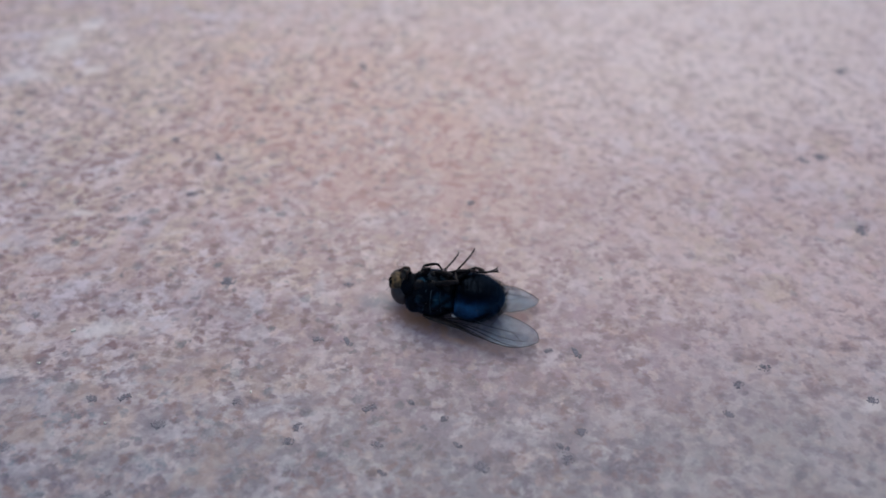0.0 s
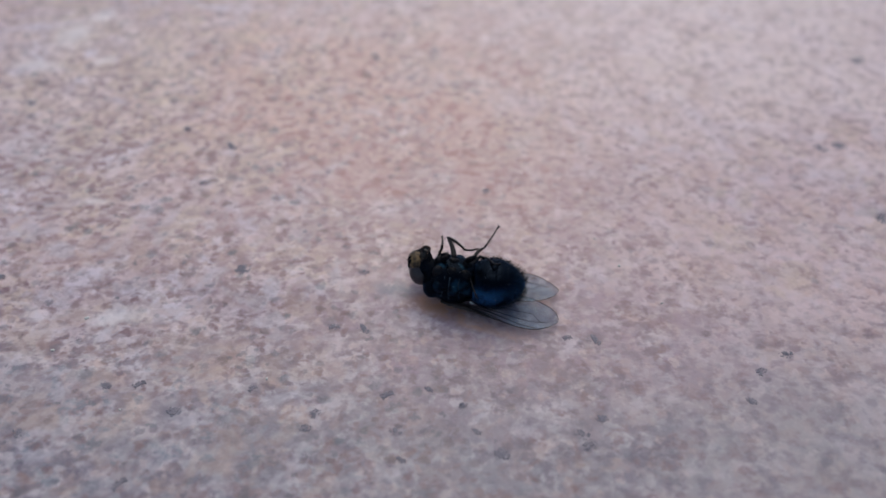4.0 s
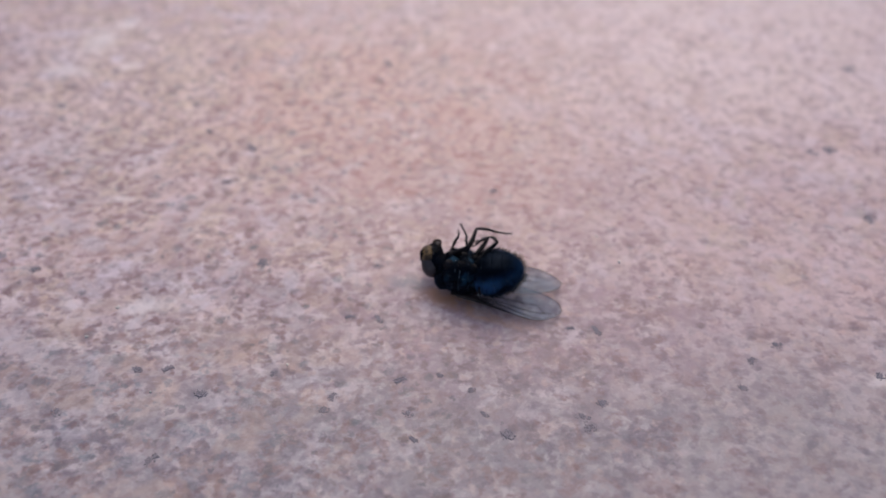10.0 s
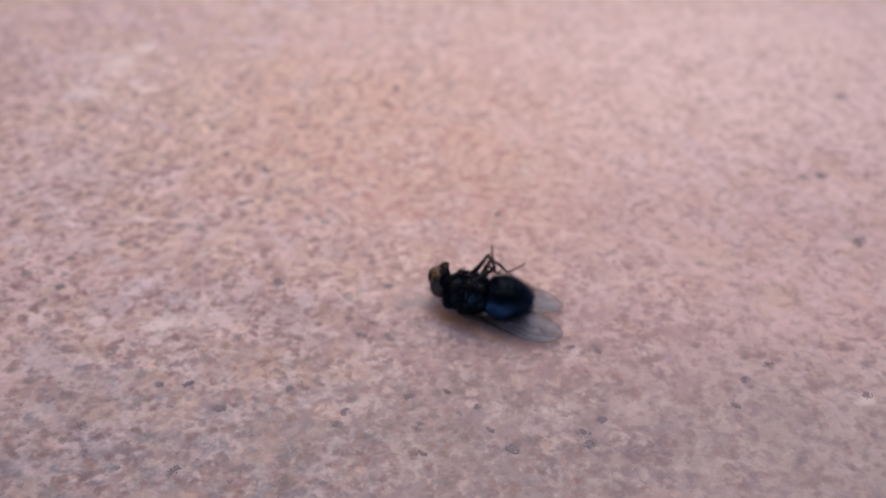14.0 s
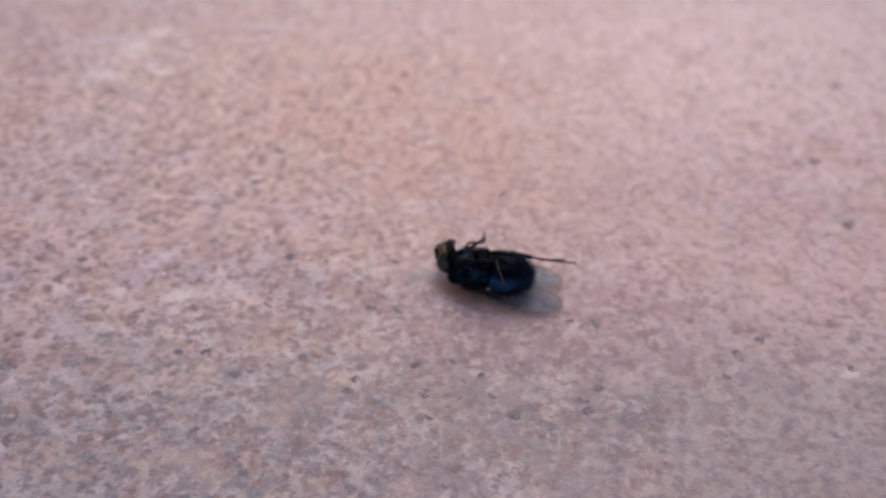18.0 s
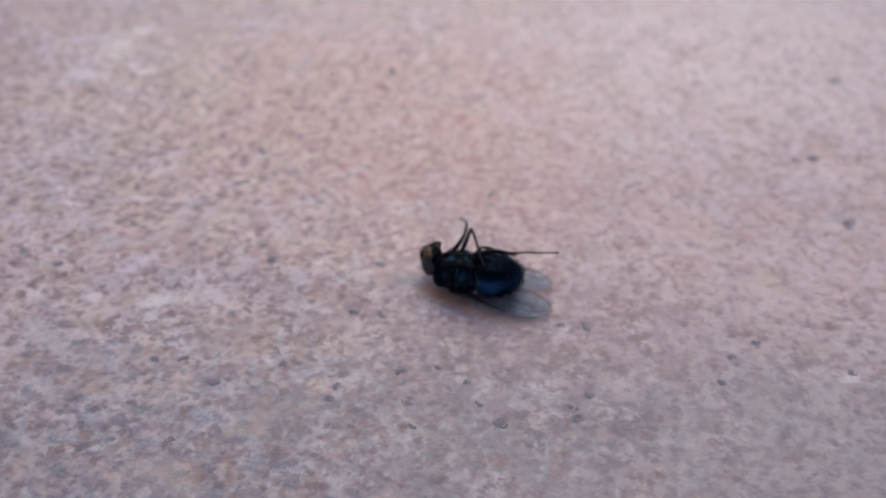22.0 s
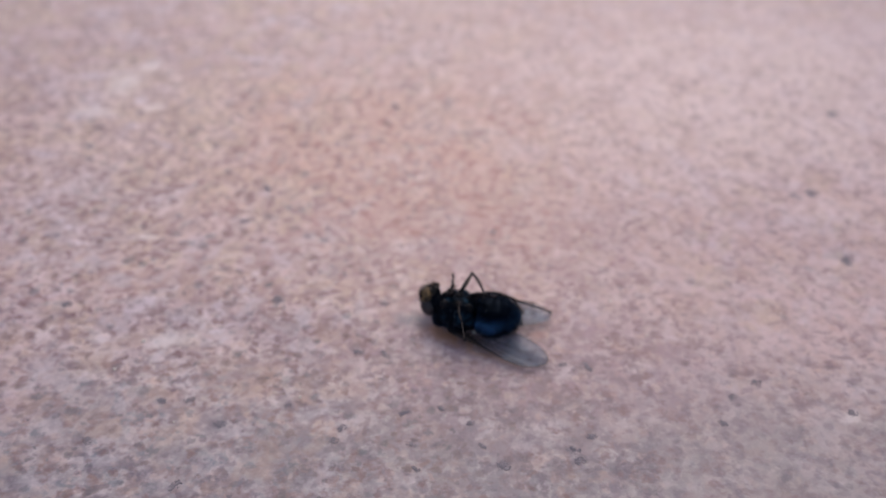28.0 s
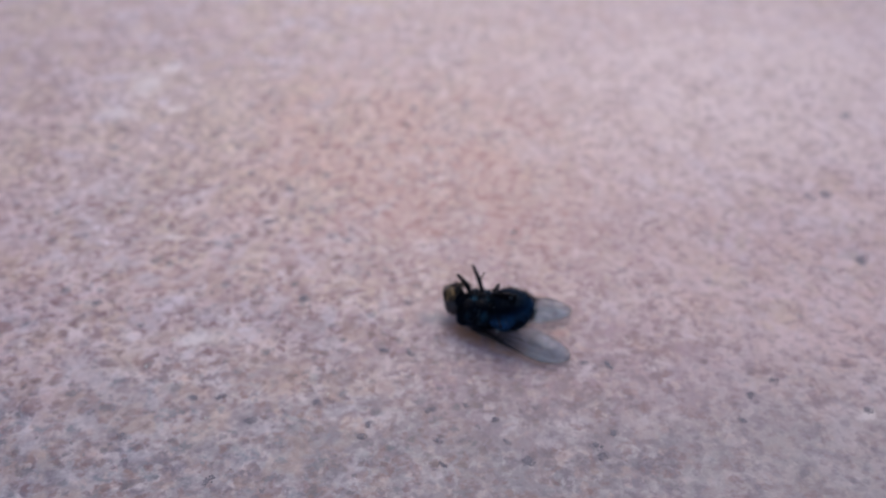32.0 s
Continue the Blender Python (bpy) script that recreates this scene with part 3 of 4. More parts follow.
def head():
    """Head with its face towards -x and chin up; its neck is the origin."""
    bm = bmesh.new()
    egg(bm, S(-0.34, 0.0, 0.0), (0.86 * MM, 1.36 * MM, 1.24 * MM), (0, 0, 0), 0.92, 0.05, 28, 18)
    h = part("head", bm, BLACK, fly, "black head with large eyes and a golden face")
    bm = bmesh.new()
    egg(bm, S(-0.80, 0.0, 0.66), (0.70 * MM, 0.82 * MM, 0.70 * MM), (10, 10, 0), 0.84, 0.06, 26, 16, 4.0)
    part("face", bm, FACE, h, "golden-brown dusted face")
    for side in (-1, 1):
        bm = bmesh.new()
        egg(bm, S(-0.76, side * 0.78, -0.25 - 0.17 * side), (0.80 * MM, 0.80 * MM, 1.08 * MM), (side * 24, -16, side * 4), 0.95, 0.01, 36, 24)
        part("eye", bm, EYE, h, "large grey-brown compound eye")
        # the cheek between eye and mouth
        bm = bmesh.new()
        egg(bm, S(-0.16, side * 0.66, 0.42), (0.50 * MM, 0.66 * MM, 0.74 * MM), (side * -20, 20, 0), 0.95, 0.06, 18, 12, side)
        part("cheek", bm, BLACK, h, "black bristly cheek")
        bm = bmesh.new()
        tube(bm, [S(-1.30, side * 0.16, 1.30), S(-1.44, side * 0.18, 1.0), S(-1.50, side * 0.20, 0.6), S(-1.50, side * 0.22, 0.1), S(-1.46, side * 0.24, -0.3)], [0.06 * MM, 0.12 * MM, 0.14 * MM, 0.12 * MM, 0.06 * MM], 9)
        spine(bm, S(-1.60, side * 0.28, 0.5), (-0.8, side * 0.7, 0.2), 0.7 * MM, 0.018 * MM)
        spine(bm, S(-1.62, side * 0.30, -0.1), (-1.0, side * 0.4, -0.5), 0.45 * MM, 0.016 * MM)
        part("antenna", bm, BLACK, h, "short dark antenna with a bristle")
    bm = bmesh.new()
    tube(bm, [S(-0.40, 0.05, 0.7), S(-0.26, 0.12, 1.16), S(-0.12, 0.2, 1.52), S(0.0, 0.28, 1.8)], [0.48 * MM, 0.38 * MM, 0.30 * MM, 0.20 * MM], 12)
    part("proboscis", bm, MOUTH, h, "dark folded proboscis")
    bm = bmesh.new()
    curl = [S(0.02 + 0.34 * math.cos(a), 0.36 + 0.16 * math.sin(a), 1.86 + 0.20 * math.sin(a)) for a in [radians(215 - 32 * k) for k in range(11)]]
    tube(bm, curl, [0.10 * MM] * 9 + [0.14 * MM, 0.08 * MM], 9)
    part("labellum", bm, LIP, h, "brown curled labellum")
    for side in (-1, 1):
        bm = bmesh.new()
        tube(bm, [S(-0.42, side * 0.34, 1.1), S(-0.42, side * 0.42, 1.45), S(-0.28, side * 0.44, 1.76)], [0.06 * MM, 0.08 * MM, 0.05 * MM], 7)
        part("palp", bm, MOUTH, h)
    bm = bmesh.new()
    rnd = random.Random(4)
    for i in range(190):
        a, b = rnd.uniform(-1.4, 1.4), rnd.uniform(0.1, 2.6)
        d = Vector((-0.35 * math.sin(b) + rnd.uniform(-0.2, 0.5), math.sin(a) * 0.95, math.cos(b)))
        spine(bm, S(-0.5, 0, 0.05) + Vector((d.x * 0.8, d.y * 1.26, d.z * 1.18)) * MM, d + Vector((0.3, 0, 0)), rnd.uniform(0.18, 0.42) * MM, 0.010 * MM)
    tagged(part("bristles", bm, BLACK, h), kind="stuff")
    return h


def thorax():
    bm = bmesh.new()
    egg(bm, S(0, 0, 0), (2.18 * MM, 1.88 * MM, 1.92 * MM), (0, 0, 0), 0.88, 0.05, 36, 24, 7.0)
    th = part("thorax", bm, THORAX, fly, "blue-black dusted thorax")
    bm = bmesh.new()
    egg(bm, S(1.55, 0, -0.75), (0.95 * MM, 0.95 * MM, 0.6 * MM), (0, 18, 0), 0.95, 0.03, 20, 12)
    part("scutellum", bm, THORAX, th)
    bm = bmesh.new()
    egg(bm, S(-1.80, 0.10, 0.30), (0.80 * MM, 1.15 * MM, 1.15 * MM), (0, 0, 0), 0.95, 0.06, 22, 14)
    part("neck", bm, BLACK, th)
    for side in (-1, 1):
        bm = bmesh.new()
        egg(bm, S(-1.62, side * 0.95, -0.30), (0.78 * MM, 0.78 * MM, 0.95 * MM), (side * 15, 0, side * -14), 0.92, 0.06, 20, 14, side)
        part("shoulder", bm, THORAX, th)
    for x in (-1.25, -0.15, 0.95):
        for side in (-1, 1):
            bm = bmesh.new()
            egg(bm, S(x, side * 0.55, 1.50 - 0.12 * abs(x)), (0.52 * MM, 0.42 * MM, 0.55 * MM), (side * 18, 0, 0), 0.95, 0.08, 16, 10, x)
            part("hip", bm, LEG, th)
    # side plates with seams between them
    for side in (-1, 1):
        for x, y, z, rx, rz, lean in ((-0.95, 1.32, 0.35, 0.62, 0.85, 8), (0.25, 1.42, 0.25, 0.58, 0.95, -6), (1.25, 1.20, 0.30, 0.50, 0.75, -12)):
            bm = bmesh.new()
            egg(bm, S(x, side * (y - 0.02), z), (rx * MM, 0.49 * MM, rz * MM), (side * -20, lean, 0), 0.85, 0.05, 18, 12, x)
            part("side_plate", bm, THORAX, th)
    # dusty seams down the flanks
    for side in (-1, 1):
        for x, lean in ((-1.35, 0.25), (-0.72, 0.1), (-0.1, -0.1), (0.75, -0.2)):
            bm = bmesh.new()
            pts, n = [], 9
            for k in range(n):
                a = radians(-8 + 62 * k / (n - 1))
                g = math.sqrt(max(0.1, 1 - (x / 2.3) ** 2))
                pts.append(S(x + lean * math.sin(2 * a), side * 1.93 * g * math.cos(a), 2.05 * g * math.sin(a)))
            tube(bm, pts, [0.05 * MM] * n, 6)
            part("seam", bm, DUST, th)
    bm = bmesh.new()
    rnd = random.Random(11)
    for i in range(1500):
        u, a = rnd.uniform(-0.92, 0.92), rnd.uniform(-0.5, math.pi + 0.5)
        r = math.sqrt(1 - u * u)
        d = Vector((u, -math.cos(a) * r, math.sin(a) * r))
        spine(bm, Vector((d.x * 2.1, d.y * 1.74, d.z * 1.88)) * MM, d + Vector((0.5, 0, 0.1)), rnd.choice((0.2, 0.3, 0.4, 0.45, 0.7)) * MM, 0.009 * MM)
    tagged(part("bristles", bm, BLACK, th), kind="stuff")
    # a few pale-coloured hairs stand in for glints on the bristles
    bm = bmesh.new()
    for i in range(46):
        u, a = rnd.uniform(-0.9, 0.9), rnd.uniform(-0.2, math.pi + 0.2)
        r = math.sqrt(1 - u * u)
        d = Vector((u, -math.cos(a) * r, math.sin(a) * r))
        spine(bm, Vector((d.x * 2.16, d.y * 1.86, d.z * 1.92)) * MM, d + Vector((0.6, 0, 0.1)), rnd.uniform(0.2, 0.4) * MM, 0.009 * MM)
    tagged(part("pale_glint_hairs", bm, GLINT_HAIR, th), kind="stuff")
    for side in (-1, 1):
        bm = bmesh.new()
        arc = [S(1.98 + 0.26 * math.cos(a), side * (1.66 + 0.05 * math.sin(a)), -0.50 + 0.22 * math.sin(a)) for a in [radians(150 + 24 * k) for k in range(7)]]
        tube(bm, arc, [0.02 * MM, 0.05 * MM, 0.075 * MM, 0.085 * MM, 0.075 * MM, 0.05 * MM, 0.02 * MM], 8)
        part("squama", bm, PALE, th, "pale scale at the wing hinge")
    return th


def abdomen():
    """Five overlapping ringed plates along +x from the waist."""
    ab = None
    spans = ((0.0, 0.95), (0.85, 1.85), (1.75, 2.75), (2.65, 3.55), (3.45, 4.25))

    def girth(s):
        k = min(max(s / 4.3, 0.0), 1.0)
        return 2.10 * math.sin(math.pi * (0.16 + 0.84 * k) ** 0.92) ** 0.50 if k < 1 else 0.05
    for i, (a, b) in enumerate(spans):
        bm = bmesh.new()
        rows = []
        for k in range(9):
            q = k / 8
            s = a + (b - a) * q
            lip = 1.0 + 0.008 * math.sin(math.pi * q) + (0.003 if k < 8 else -0.006) - 0.002 * i
            g = girth(s) * lip
            rows.append([])
            for j in range(40):
                ph = 2 * math.pi * j / 40
                y, z = math.cos(ph), math.sin(ph)
                # flatter belly with a shallow keel line where the plates meet
                z = z * (0.90 if z > 0 else 0.96) - (0.05 if z > 0.92 else 0)
                lump = 1 + 0.015 * noise.noise(Vector((s * 1.4, y * 2, z * 2)))
                rows[-1].append(bm.verts.new(Vector((s + 0.05 * z, y * g * lump, z * g * lump)) * MM))
        skin(bm, rows)
        if ab is None:
            ab = part("abdomen", bm, ABDOMEN, fly, "shiny metallic dark blue abdomen")
        else:
            part("abdomen_plate", bm, ABDOMEN, ab)
    bm = bmesh.new()
    rnd = random.Random(21)
    for i in range(3400):
        s = rnd.uniform(0.1, 4.3)
        ph = rnd.uniform(0, 2 * math.pi)
        g = girth(min(s, 4.2))
        n = Vector((0.5 + 0.5 * (s > 3.3), math.cos(ph), math.sin(ph)))
        spine(bm, Vector((s, math.cos(ph) * g, math.sin(ph) * g * 0.92)) * MM, n, rnd.uniform(0.16, 0.45) * (1.5 if s > 3.2 else 1.0) * MM, 0.0095 * MM)
    tagged(part("bristles", bm, BLACK, ab), kind="stuff")
    # the abdomen's white glints, likewise painted as pale hairs
    bm = bmesh.new()
    for i in range(60):
        s, ph = rnd.choice((0.9, 1.8, 2.7, 3.5)) + rnd.uniform(-0.1, 0.25), rnd.uniform(0, 2 * math.pi)
        g = girth(s)
        spine(bm, Vector((s, math.cos(ph) * g, math.sin(ph) * g * 0.92)) * MM, (0.9, math.cos(ph), math.sin(ph)), rnd.uniform(0.2, 0.4) * MM, 0.008 * MM)
    tagged(part("pale_glint_hairs", bm, GLINT_HAIR, ab), kind="stuff")
    return ab


def wing(side):
    """A wing from its hinge along +x; the stiff front edge lies at side * y."""
    L = 9.35

    def front(s):
        return 0.10 + 0.80 * max(0.0, math.sin(math.pi * min(1.0, s) ** 1.9))

    def back(s):
        return -(0.25 + 2.1 * math.sin(0.5 * math.pi * min(1.0, s / 0.5)) ** 0.8)

    def rounded(s, f, b):
        """Draws both edges together towards the tip, the back edge sooner."""
        k = math.sqrt(max(0.0, 1 - (max(0.0, s - 0.78) / 0.22) ** 2.2))
        g = math.sqrt(max(0.0, 1 - (max(0.0, s - 0.43) / 0.57) ** 2.2))
        return (f + 0.45) * k - 0.45, (b + 0.45) * g - 0.45

    def height(s, c):
        return 0.10 * math.sin(5.0 * s + 2.0 * c) * s + 0.05 * math.sin(9 * c + 3 * s) + 0.16 * (c - 0.4) ** 2
    bm = bmesh.new()
    nu, nv = 46, 16
    top = []
    for i in range(nu):
        s = (i + 0.3) / (nu - 0.4)
        f, b = front(s), back(s)
        f, b = rounded(s, f, b)
        row = [S(s * L, side * (f + (b - f) * j / (nv - 1)), height(s, j / (nv - 1))) for j in range(nv)]
        top.append([bm.verts.new(p) for p in row])
    for i in range(nu - 1):
        for j in range(nv - 1):
            q = (top[i][j], top[i + 1][j], top[i + 1][j + 1], top[i][j + 1])
            bm.faces.new(q if side < 0 else q[::-1])
    w = part("wing", bm, MEMBRANE, fly, "smoky translucent wing with brown veins, flat on the stone")

    def vein(path, r0, r1):
        bm = bmesh.new()
        pts, n = [], 22
        for k in range(n):
            s, c = path(k / (n - 1))
            f, b = front(s), back(s)
            f, b = rounded(s, f, b)
            pts.append(S(s * L, side * (f + (b - f) * c), height(s, c) + 0.02))
        tube(bm, pts, [(r0 + (r1 - r0) * k / (n - 1)) * MM for k in range(n)], 5)
        part("vein", bm, VEIN, w)
    # dark horny wing base, tapering into the front edge
    bm = bmesh.new()
    pts, wide = [], []
    for k in range(12):
        q = k / 11
        x = -0.5 + 5.0 * q
        f = rounded(max(0.0, x / L), front(max(0.0, x / L)), back(max(0.0, x / L)))[0]
        pts.append(S(x, side * (f - 0.22 * (1 - q)), 0.06))
        wide.append((0.34 * (1 - q) ** 1.1 * min(1.0, 0.25 + 3.2 * q) + 0.05) * MM)
    tube(bm, pts, wide, 10, 0.55)
    part("wing_base", bm, VEIN, w, "dark brown wing base")
    vein(lambda q: (0.01 + 0.91 * q, 0.0), 0.09, 0.028)
    vein(lambda q: (0.02 + 0.52 * q, 0.14 - 0.13 * q * q), 0.07, 0.02)
    vein(lambda q: (0.02 + 0.80 * q, 0.20 - 0.14 * q * q), 0.07, 0.02)
    vein(lambda q: (0.03 + 0.88 * q, 0.26 + 0.03 * q), 0.05, 0.018)
    vein(lambda q: (0.05 + 0.72 * q, 0.34 + 0.20 * q - 0.02 * q * q), 0.05, 0.022)
    vein(lambda q: (0.77 + 0.08 * q, 0.53 - 0.24 * q), 0.022, 0.02)
    vein(lambda q: (0.05 + 0.56 * q, 0.42 + 0.45 * q), 0.045, 0.02)
    vein(lambda q: (0.44 + 0.02 * q, 0.29 + 0.17 * q), 0.022, 0.022)
    vein(lambda q: (0.56 + 0.03 * q, 0.49 + 0.33 * q), 0.022, 0.022)
    vein(lambda q: (0.05 + 0.30 * q, 0.55 + 0.32 * q), 0.035, 0.018)
    # darker rim round the tip and the hind edge
    vein(lambda q: (0.90 + 0.10 * q, 0.0), 0.028, 0.024)
    vein(lambda q: (1.0 - 0.62 * q, 1.0), 0.024, 0.014)
    return w


# lengths of thigh, shin and foot in millimetres
LEGS = {
    "fn": (S(-2.05, -0.20, 3.25), 2.4, 2.2, 2.5),
    "ff": (S(-1.95, 0.95, 3.35), 2.4, 2.2, 2.5),
    "mn": (S(-0.95, -0.30, 3.45), 2.9, 2.7, 2.9),
    "mf": (S(-0.85, 1.00, 3.55), 2.9, 2.7, 2.9),
    "hn": (S(0.05, -0.40, 3.3), 3.0, 3.1, 3.4),
    "hf": (S(0.15, 0.80, 3.4), 3.0, 3.1, 3.4),
}
NAMES = {"f": "front", "m": "middle", "h": "hind"}


def limb(name, length, r0, r1, seed, foot=False):
    """One leg segment along +z from its joint."""
    rnd = random.Random(seed)
    bm = bmesh.new()
    n = 11 if foot else 9
    pts, rad = [], []
    for k in range(n):
        q = k / (n - 1)
        bow = 0.05 * math.sin(math.pi * q) * length
        if foot:
            bow = 0.09 * length * q * q
        pts.append(S(bow, 0, q * length))
        r = r0 + (r1 - r0) * q
        if foot:
            r *= 1.25 if k % 2 else 0.8
        else:
            r *= 0.85 + 0.3 * math.sin(math.pi * min(1, q * 1.05))
        rad.append(r * MM)
    tube(bm, pts, rad, 8)
    if foot:
        end = pts[-1]
        for side in (-1, 1):
            spine(bm, end, (0.5, side * 0.6, 0.6), 0.26 * MM, 0.035 * MM)
            egg(bm, end + S(0.02, side * 0.08, 0.05), (0.06 * MM, 0.06 * MM, 0.09 * MM), n=8, m=6)
    for k in range(34 if not foot else 16):
        q = rnd.uniform(0.1, 0.97)
        a = rnd.uniform(0, 2 * math.pi)
        spine(bm, S(0.04 * length * math.sin(math.pi * q) * (not foot), 0, q * length), (math.cos(a), math.sin(a), 0.8), rnd.uniform(0.18, 0.42) * (0.6 if foot else 1.0) * MM, 0.012 * MM)
    return part(name, bm, LEG, fly, {"thigh": "stout black bristly thigh", "shin": "black bristly shin", "foot": "thin jointed black foot with claws"}[name])


HEAD, THOR, ABDO = head(), thorax(), abdomen()
WING_NEAR, WING_FAR = wing(-1), wing(1)
SEGMENTS = {}
for i, (k, (hip, a, b, c)) in enumerate(LEGS.items()):
    fat = 1.15 if k[0] == "h" else 1.0
    SEGMENTS[k] = (limb("thigh", a, 0.23 * fat, 0.15 * fat, i), limb("shin", b, 0.125 * fat, 0.1, i + 10), limb("foot", c, 0.085, 0.06, i + 20, True))
    for seg in SEGMENTS[k]:
        tagged(seg, group=NAMES[k[0]] + " legs")


# ---- movement ----
UP, AWAY = Vector((0, 0.766, 0.643)), Vector((0, 0.643, -0.766))
FOLDED = {
    "fn": (-1.6, 2.6, -1.2, 2.2, -0.9, 2.5), "ff": (-1.3, 2.6, -1.9, 2.7, -1.2, 2.7), "mn": (-0.2, 2.1, 0.4, 1.0, 0.7, -0.8),
    "mf": (0.3, 2.5, -0.4, 2.6, 0.6, 2.6), "hn": (1.6, 2.1, 2.6, 2.0, 3.6, 1.9), "hf": (1.8, 2.3, 2.8, 2.3, 3.8, 2.1),
}
STANCES = []


def stance(t, **legs):
    """How the legs stand at t: for each leg the knee, ankle and toe, right and up in the plane that faces the eye, in millimetres."""
    way = {}
    for k, (hip, *lengths) in LEGS.items():
        goals = legs.get(k, FOLDED[k])
        p, ways = Vector(hip) / MM, []
        for n, length in enumerate(lengths):
            u, v = goals[2 * n], goals[2 * n + 1]
            du, dv = u - p.x, v - ((p.y + 0.6) * 0.766 + (p.z - 1.8) * 0.643)
            far = math.hypot(du, dv)
            if far > 0.985 * length:
                du, dv = du * 0.985 * length / far, dv * 0.985 * length / far
            deep = math.sqrt(max(0.0, length ** 2 - du ** 2 - dv ** 2))
            best = None
            for s in (-1, 1):
                q = p + Vector((du, 0, 0)) + UP * dv + AWAY * deep * s
                over = v < 1.9 and -2.6 < u < 4.6
                want = 5.0 if over else (3.9, 3.7, 3.5)[n]
                cost = abs(q.z - want) + (6 if q.z < 0.15 else 0) + (4 if over and s > 0 else 0)
                if best is None or cost < best[0]:
                    best = (cost, q)
            ways.append((best[1] - p).normalized())
            p = best[1]
        way[k] = ways
    STANCES.append((t, way))


def blend(a, b, q):
    w = a * (1 - q) + b * q
    if a.dot(b) < -0.2:
        w += Vector((0, -0.2, 1.0)) * math.sin(math.pi * q) * 0.6
    return w.normalized()


def leg_rows():
    steps = [0.1 * i for i in range(321)]
    for k, (hip, *lengths) in LEGS.items():
        rows = [[], [], []]
        turn = [None] * 3
        for t in steps:
            i = max(j for j in range(len(STANCES)) if STANCES[j][0] <= t + 1e-6)
            j = min(i + 1, len(STANCES) - 1)
            t0, t1 = STANCES[i][0], STANCES[j][0]
            q = 0 if j == i else min(1, max(0, (t - t0) / (t1 - t0)))
            q = q * q * (3 - 2 * q)
            p = Vector(hip)
            for n in range(3):
                w = blend(STANCES[i][1][k][n], STANCES[j][1][k][n], q)
                if turn[n] is None:
                    turn[n] = w.to_track_quat("Z", "Y")
                else:
                    turn[n] = (turn[n] @ Vector((0, 0, 1))).rotation_difference(w) @ turn[n]
                rows[n].append((t, Matrix.Translation(p) @ turn[n].to_matrix().to_4x4()))
                p = p + w * lengths[n] * MM
        for n in range(3):
            walk(SEGMENTS[k][n], rows[n])


def wing_pose(hinge, tip, lean):
    """Hinge and tip in the ground's millimetres."""
    a, b = S(*hinge) - BASE, S(*tip) - BASE
    q = (b - a).to_track_quat("X", "Z").to_matrix().to_4x4()
    return Matrix.Translation(a) @ q @ pose(0, 0, 0, lean, 0, 0)


